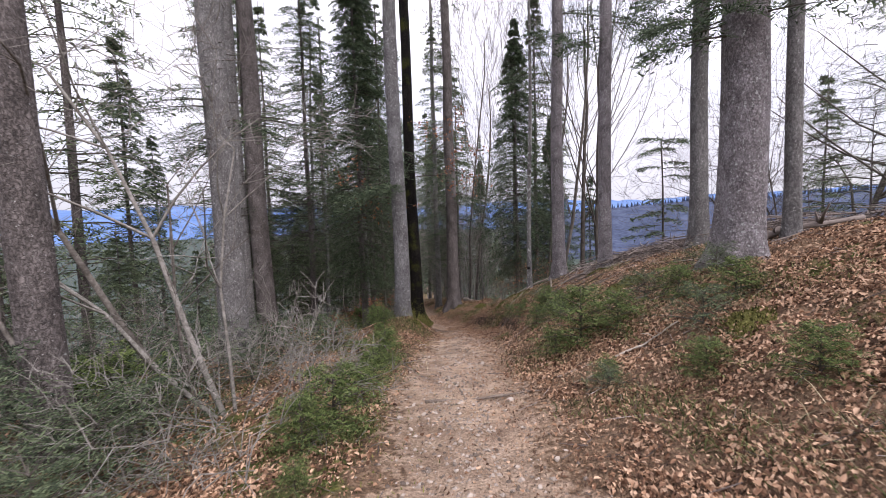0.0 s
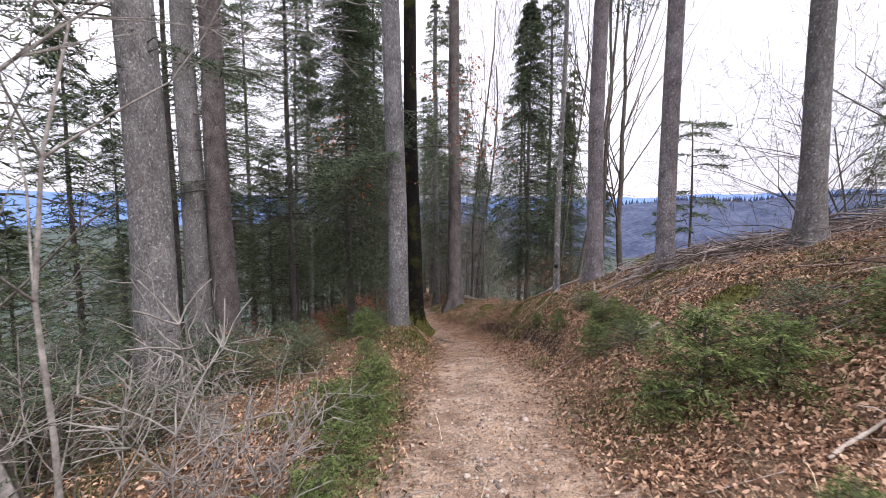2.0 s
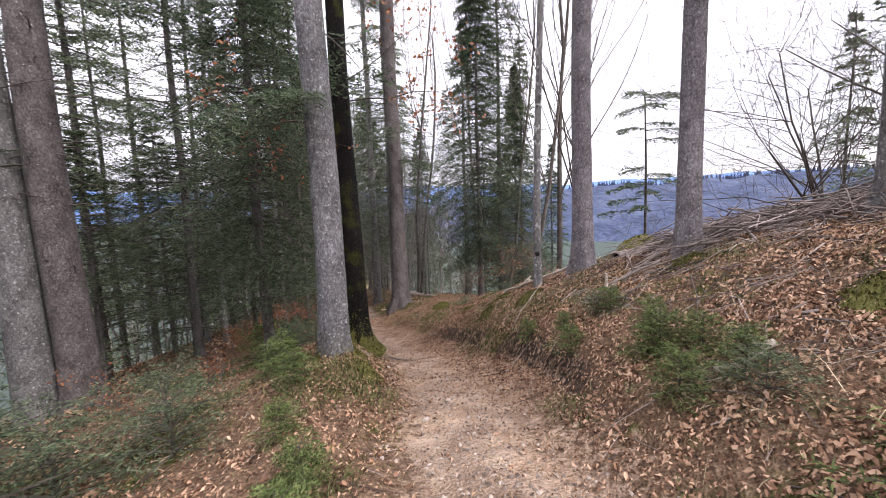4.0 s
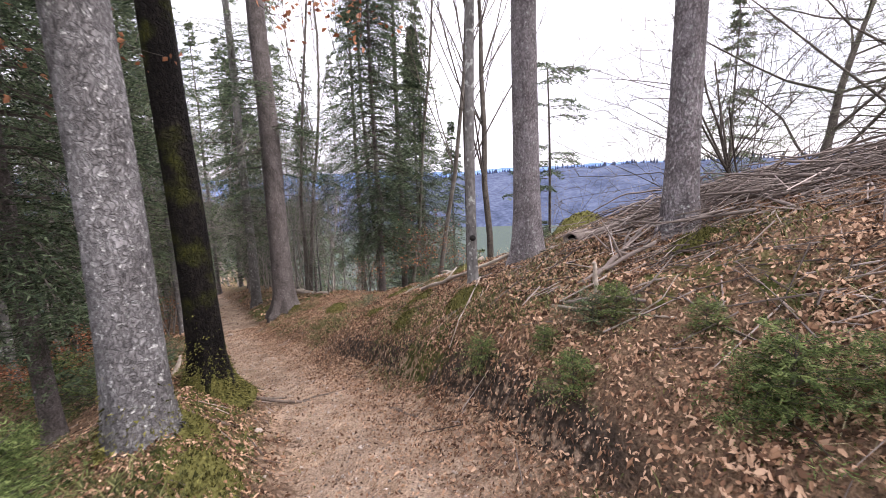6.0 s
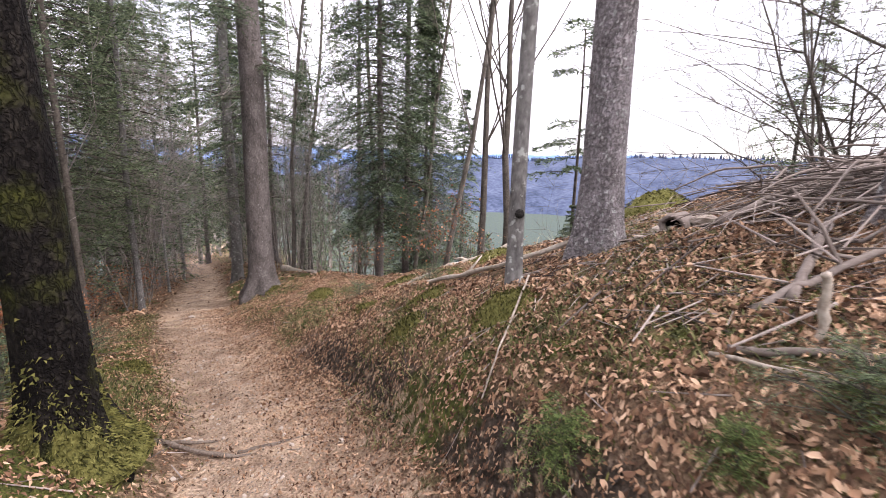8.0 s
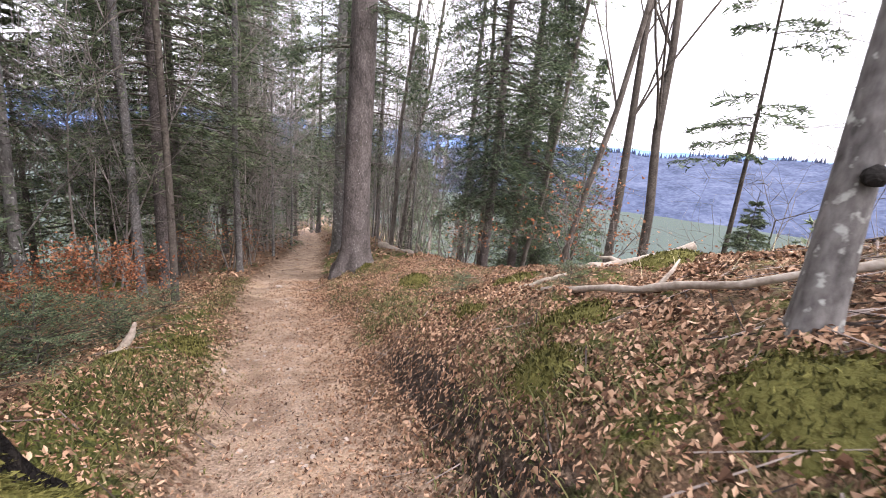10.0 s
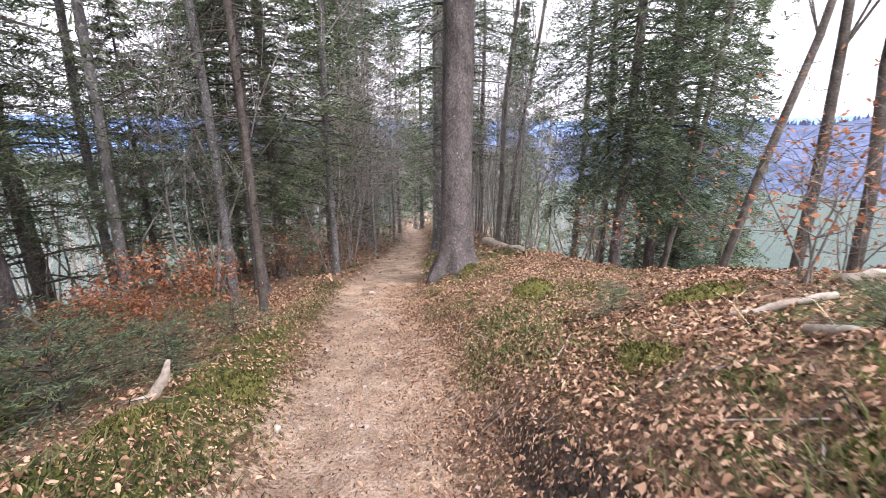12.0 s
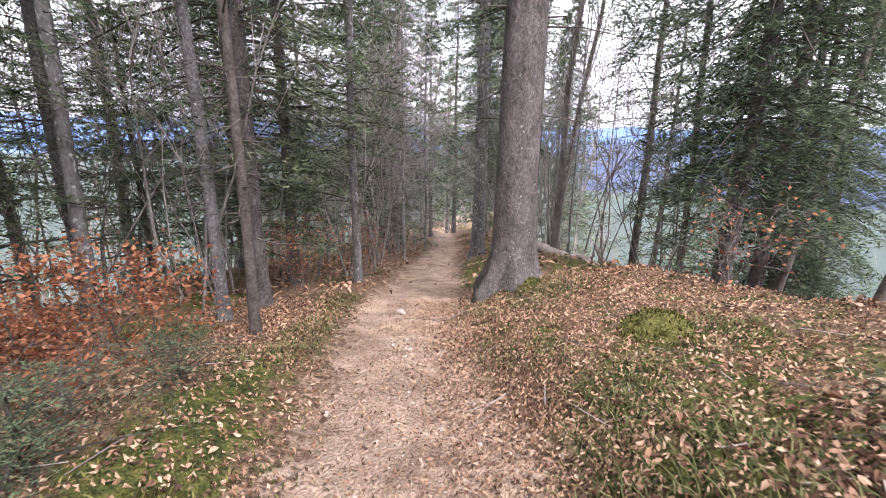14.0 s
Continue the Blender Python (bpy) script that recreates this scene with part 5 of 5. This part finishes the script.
# leaf litter
def litter(name, label, n, seed, x0, x1, y0, y1, chance, size, mat, simple=False):
    rng = np.random.default_rng(seed)
    x, y = rng.uniform(x0, x1, n), rng.uniform(y0, y1, n)
    ok = rng.uniform(0, 1, n) < chance(x, y)
    x, y = x[ok], y[ok]
    n = len(x)
    e = 0.05
    sx, sy = (land(x + e, y) - land(x - e, y)) / (2 * e), (land(x, y + e) - land(x, y - e)) / (2 * e)
    a = rng.uniform(0, 6.28, n)
    tilt, s = rng.normal(0, 0.55, (2, n)), size * rng.uniform(0.55, 1.3, n)
    d = np.stack([np.cos(a), np.sin(a), sx * np.cos(a) + sy * np.sin(a) + tilt[0]], 1)
    w = np.stack([-np.sin(a), np.cos(a), -sx * np.sin(a) + sy * np.cos(a) + tilt[1]], 1)
    d /= np.linalg.norm(d, axis=1, keepdims=True)
    w /= np.linalg.norm(w, axis=1, keepdims=True)
    c = np.stack([x, y, land(x, y) + rng.uniform(0.006, 0.03, n)], 1)
    up = np.array([0, 0, 1.0])
    curl = (rng.uniform(-0.3, 0.55, n) * s)[:, None] * up
    s = s[:, None]
    bend = (rng.uniform(-0.15, 0.3, n)[:, None] * s) * up
    v = np.stack([c - d * s * 0.5 + bend, c + w * s * 0.24 + curl - d * s * 0.2, c + d * s * 0.22 + w * s * 0.22 + curl * 0.8, c + d * s * 0.55 + bend, c + d * s * 0.22 - w * s * 0.22 + curl * 0.8, c - w * s * 0.24 + curl - d * s * 0.2], 1).reshape(-1, 3)
    k = np.arange(n)[:, None] * 6
    f = np.concatenate([k + [0, 5, 4, 3], k + [0, 3, 2, 1]])
    if simple:
        v = v.reshape(-1, 6, 3)[:, [0, 1, 3, 5]].reshape(-1, 3)
        k = np.arange(n)[:, None] * 4
        f = np.concatenate([k + [0, 3, 2], k + [0, 2, 1]])
    return tagged(new(name, mesh_of(name, v, f, mat)), label, "leaves", "", "stuff")


def face(x, y):
    """How far a place lies on the bare earth face of the bank."""
    u = x - path_x(y)
    return np.exp(-((u - np.interp(y, (9, 12, 16), (1.15, 1.05, 1.0))) / 0.18) ** 2) * np.interp(y, (7.5, 9, 14, 15.5), (0, 1, 1, 0))


def lip(x, y):
    """How far a place lies on the herb-grown lip above the bank's face."""
    u = x - path_x(y)
    return np.exp(-((u - np.interp(y, (9, 12, 18), (1.9, 1.6, 1.3))) / 0.38) ** 2) * np.interp(y, (8, 10, 18, 20), (0, 1, 1, 0))


def leafy(x, y):
    u = x - path_x(y)
    patch = np.clip((value_noise(x * 0.9, y * 0.9, 31) + 0.6 * value_noise(x * 2.7, y * 2.7, 32)) * np.interp(y, (8, 11), (3.4, 4.2)) + np.interp(y, (2, 5, 8, 11, 14), (0.8, 0.8, 0.85, 0.45, 0.35)), np.interp(y, (2, 8, 11), (0.12, 0.25, 0.06)), 1)
    side = np.interp(u, (-4, -2.3, -1.8, -1.2, -0.75, -0.5, 0.5, 0.75, 1.1, 6), (0.3, 0.3, 0.8, 0.6, 0.2, 0.01, 0.015, 0.2, 1, 1))
    patch = patch * np.clip(0.75 + 2.2 * value_noise(x * 4.3, y * 4.3, 33), 0.15, 1) * (1 - 0.75 * np.exp(-((u + 1.2) / 0.5) ** 2) * np.interp(y, (10, 12, 16, 18), (0, 1, 1, 0.3)))
    return patch * side * (1 - 0.85 * face(x, y)) * (1 - 0.45 * lip(x, y))


def drift(x, y):
    u = x - path_x(y)
    return (np.interp(u, (-0.9, -0.5, 0.05, 0.3, 0.5, 1.0, 1.3), (0.35, 0.15, 0.18, 0.5, 1, 1, 0.3)) * np.interp(y, (3, 8, 10, 20), (0.15, 0.3, 1, 1))) * (1 - 0.5 * face(x, y))


litter("leaf_chips", "small broken brown leaf bits drifted along the trail edge", 130000, 699, -1.2, 2.2, 2.0, 20, drift, 0.03, LEAF, True)
litter("leaf_debris", "crumbled brown leaves and bark bits over the forest floor", 170000, 698, -3.2, 5.5, 0.5, 20, lambda x, y: np.interp(x - path_x(y), (-3, -1, -0.6, 0.7, 1.1), (0.5, 0.6, 0.05, 0.1, 1)), 0.031, LEAF, True)
litter("leaf_litter", "dry brown beech leaves lying thick on the slope", 500000, 700, -4.5, 6.0, -0.5, 20, leafy, 0.044, LEAF)
litter("leaf_litter", "dry brown beech leaves lying under the far trees", 18000, 701, -12, 9, 20, 40, lambda x, y: np.where(np.abs(x - path_x(y)) > 0.8, 0.9, 0.05), 0.09, LEAF)
litter("leaf_litter", "dry brown beech leaves lying on the falling slope", 16000, 702, -12, -4.5, 1, 20, lambda x, y: 0.8 + 0 * x, 0.09, LEAF)


# low plants: bilberry, moss and dry grass
def blades(name, label, n, seed, chance, height, width, mat, category, bend=0.5, x0=-4.2, x1=5.0, y0=1.0, y1=20):
    rng = np.random.default_rng(seed)
    x, y = rng.uniform(x0, x1, n), rng.uniform(y0, y1, n)
    ok = rng.uniform(0, 1, n) < chance(x, y)
    x, y = x[ok], y[ok]
    n = len(x)
    a = rng.uniform(0, 6.28, n)
    h = height * rng.uniform(0.4, 1.3, n)
    c = np.stack([x, y, land(x, y) - 0.005], 1)
    o = np.stack([np.cos(a), np.sin(a), 0 * a], 1)
    w = np.stack([-np.sin(a), np.cos(a), 0 * a], 1) * width
    up = np.array([0, 0, 1.0]) * h[:, None]
    b = o * (h * bend * rng.uniform(0.3, 1.6, n))[:, None]
    v = np.stack([c - w, c + w, c + up * 0.6 + b * 0.4 + w * 0.9, c + up * 0.6 + b * 0.4 - w * 0.9, c + up * 0.9 + b], 1).reshape(-1, 3)
    k = np.arange(n)[:, None] * 5
    me = bpy.data.meshes.new(name)
    me.from_pydata(v.tolist(), [], (k + [0, 1, 2, 3]).tolist() + (k + [3, 2, 4]).tolist())
    me.materials.append(mat)
    return tagged(new(name, me), label, category, "", "stuff")


def herb_spots(x, y):
    u = x - path_x(y)
    return np.clip(value_noise(x * 1.1, y * 1.1, 41) * 3.0 - np.interp(y, (2, 4, 8, 11, 13, 15), (0.35, 0.3, 0.3, 0.0, 0.1, 0.35)) + lip(x, y) * (0.35 + 1.6 * value_noise(x * 3, y * 3, 42)), 0, 1) * np.interp(np.abs(u), (0.65, 1.0), (0, 1))


def verge(x, y):
    u = x - path_x(y)
    lft = np.exp(-((u + 1.1) / 0.42) ** 2) * np.interp(y, (1, 4, 9, 12, 17, 19), (0.5, 0.6, 0.9, 1.8, 1.6, 0.6))
    edge = np.exp(-((u - np.interp(y, (9, 12, 18), (1.75, 1.5, 1.2))) / 0.3) ** 2) * np.interp(y, (7, 9, 17, 19), (0, 1.3, 1.3, 0.8))
    return np.clip((lft + edge) * (0.5 + 1.6 * value_noise(x * 2.2, y * 2.2, 43)), 0, 1)


def straw_spots(x, y):
    u = x - path_x(y)
    return np.clip(value_noise(x * 0.9, y * 0.9, 45) * 4 - 0.7, 0, 1) * np.interp(u, (-0.6, 1.0, 1.5, 3), (0.1, 0, 1, 0.6))


blades("bilberry_plants", "low green bilberry and herb growth on the forest floor", 330000, 801, herb_spots, 0.065, 0.0048, HERB, "plants", 1.3)
blades("verge_moss", "yellow-green moss tufts along the trail edge", 170000, 802, verge, 0.03, 0.005, MOSS, "moss", 0.9)
blades("dry_grass", "straw-coloured dry grass on the bank", 26000, 803, straw_spots, 0.15, 0.0022, STRAW, "grass", 1.8)


def cushion(x, y, w, l, h, label, seed, mat=MOSS):
    """A rounded, uneven moss cushion on the ground, made of a lumpy dome and short tufts."""
    rng = np.random.default_rng(seed)
    ob = thing("moss_cushion", x, y, lz(x, y), label, "moss", "moss cushions")
    ns, nr = 20, 7
    v, f = [], []
    for i in range(nr):
        r = i / (nr - 1)
        for j in range(ns):
            t = j * 6.2832 / ns
            px_, py_ = w * r * math.cos(t), l * r * math.sin(t)
            v.append((px_, py_, h * (1 - r ** 2.2) * rng.uniform(0.8, 1.15) + lz(x + px_, y + py_) - lz(x, y) - 0.012))
    for i in range(nr - 1):
        for j in range(ns):
            f.append((i * ns + j, (i + 1) * ns + j, (i + 1) * ns + (j + 1) % ns, i * ns + (j + 1) % ns))
    part("cushion", mesh_of("cushion", v, f, mat, True), ob)
    n = 900
    r, t = np.sqrt(rng.uniform(0, 1, n)) * 0.97, rng.uniform(0, 6.28, n)
    cx, cy = w * r * np.cos(t), l * r * np.sin(t)
    cz = h * (1 - r ** 2.2) + land(x + cx, y + cy) - lz(x, y) - 0.01
    base = np.stack([cx, cy, cz], 1)
    tip = base + np.stack([rng.normal(0, 0.012, n), rng.normal(0, 0.012, n), rng.uniform(0.012, 0.04, n)], 1)
    s = rng.normal(0, 0.006, (n, 3))
    tagged(part("moss_tuft", mesh_of("moss_tuft", np.stack([base - s, base + s, tip], 1).reshape(-1, 3), np.arange(3 * n).reshape(-1, 3), mat), ob), kind="stuff")


for i, (x, y, w, l, h) in enumerate(((4.9, 12.6, 0.55, 0.4, 0.3), (3.1, 7.1, 0.35, 0.3, 0.1), (2.15, 11.6, 0.25, 0.35, 0.08), (1.5, 17.3, 0.3, 0.3, 0.08), (-1.15, 15.1, 0.18, 0.3, 0.06), (-0.75, 12.0, 0.22, 0.4, 0.08), (-0.62, 9.75, 0.22, 0.45, 0.07), (-1.35, 14.2, 0.2, 0.25, 0.05),
                                     (2.1, 13.2, 0.3, 0.35, 0.08), (3.6, 14.2, 0.45, 0.3, 0.12), (1.75, 14.6, 0.2, 0.3, 0.06), (2.6, 15.6, 0.35, 0.3, 0.1), (3.45, 9.5, 0.25, 0.22, 0.1), (2.9, 4.0, 0.25, 0.3, 0.06), (1.7, 12.7, 0.2, 0.3, 0.07), (0.6, 19.5, 0.25, 0.25, 0.08), (-0.9, 10.6, 0.3, 0.35, 0.08))):
    cushion(x, y, w, l, h, "large yellow-green mossy hummock on the crest" if i == 0 else "low cushion of yellow-green moss on the ground", 820 + i)


# stones
def stone_mesh(seed):
    rng = np.random.default_rng(seed)
    bm = bmesh.new()
    bmesh.ops.create_icosphere(bm, subdivisions=2, radius=0.5)
    ax = rng.normal(0, 1, (7, 3))
    ax /= np.linalg.norm(ax, axis=1, keepdims=True)
    cut = rng.uniform(0.26, 0.42, 7)
    for v in bm.verts:
        p = np.array(v.co)
        for a, c in zip(ax, cut):
            d = p.dot(a) - c
            if d > 0:
                p = p - a * d * 0.85
        v.co = p * (1, 0.8, 0.6)
    me = bpy.data.meshes.new("stone")
    bm.to_mesh(me)
    bm.free()
    me.materials.append(STONE)
    return me


STONES = [stone_mesh(840 + i) for i in range(5)]
strng = np.random.default_rng(850)
named = [(0.67, 4.36, 0.1), (0.55, 6.26, 0.09), (-0.07, 8.53, 0.09), (0.24, 9.03, 0.08), (-1.02, 19.11, 0.16), (-0.09, 14.86, 0.08), (-0.7, 14.7, 0.08), (0.91, 11.89, 0.09), (-0.35, 11.06, 0.1), (-0.25, 12.6, 0.08)]
for i in range(170):
    y = strng.uniform(1.5, 19)
    named.append((float(path_x(y)) + strng.normal(0, 0.4), y, strng.uniform(0.025, 0.06)))
for i, (x, y, s) in enumerate(named):
    ob = new("stone", STONES[i % 5])
    ob.matrix_basis = pose(x, y, lz(x, y) + s * 0.08, strng.uniform(-15, 15), strng.uniform(-15, 15), strng.uniform(0, 360)) @ Matrix.Scale(s, 4)
    tagged(ob, "small grey-brown stone half sunk in the trail", "stone", "stones on the trail")
for x, y, s in ((3.7, 11.35, 0.16), (3.95, 11.25, 0.24), (3.5, 11.5, 0.14), (4.2, 11.3, 0.18), (3.85, 11.6, 0.2)):
    ob = new("stone", STONES[int(s * 100) % 5])
    ob.matrix_basis = pose(x, y, lz(x, y) + s * 0.2, 0, 0, x * 900) @ Matrix.Scale(s, 4)
    tagged(ob, "pale stone in a small heap on the bank", "stone", "stone heap on the bank")
n = 16000
y = strng.uniform(1.2, 24, n)
u = strng.normal(0, 0.34, n)
x = path_x(y) + u
s = 0.004 + np.interp(y, (7, 11), (0.024, 0.009)) * strng.uniform(0, 1, n) ** 3
c = np.stack([x, y, land(x, y) + s * 0.15], 1)
oct_ = np.array([(1, 0, 0), (0, 0.8, 0), (-1, 0, 0), (0, -0.8, 0), (0, 0, 0.6)])
ang = strng.uniform(0, 6.28, n)
rot = np.stack([np.stack([np.cos(ang), -np.sin(ang), 0 * ang], 1), np.stack([np.sin(ang), np.cos(ang), 0 * ang], 1), np.stack([0 * ang, 0 * ang, 1 + 0 * ang], 1)], 1)
v = (np.einsum("nij,kj->nki", rot, oct_) * strng.uniform(0.7, 1.2, (n, 5, 1)) * s[:, None, None] + c[:, None]).reshape(-1, 3)
k = np.arange(n)[:, None] * 5
tagged(new("gravel", mesh_of("gravel", v, np.concatenate([k + [0, 1, 4], k + [1, 2, 4], k + [2, 3, 4], k + [3, 0, 4]]), STONE)), "loose grey gravel strewn on the trodden trail", "gravel", "", "stuff")

# broken stump beside the trail
stump = thing("tree_stump", -1.55, 14.75, lz(-1.55, 14.75), "small pale splintered stump beside the trail", "stump", "", 0, 0.75)
part("stub", strand_mesh("stub", [(-0.12, -0.12, -0.1), (-0.05, -0.05, 0.05), (0.03, 0.02, 0.2), (0.07, 0.05, 0.36)], [0.07, 0.055, 0.045, 0.02], PEELED, 9), stump)
part("root", strand_mesh("root", [(-0.05, -0.05, 0.02), (-0.25, -0.15, 0.0), (-0.4, -0.22, -0.08)], [0.04, 0.03, 0.015], PEELED, 7), stump)
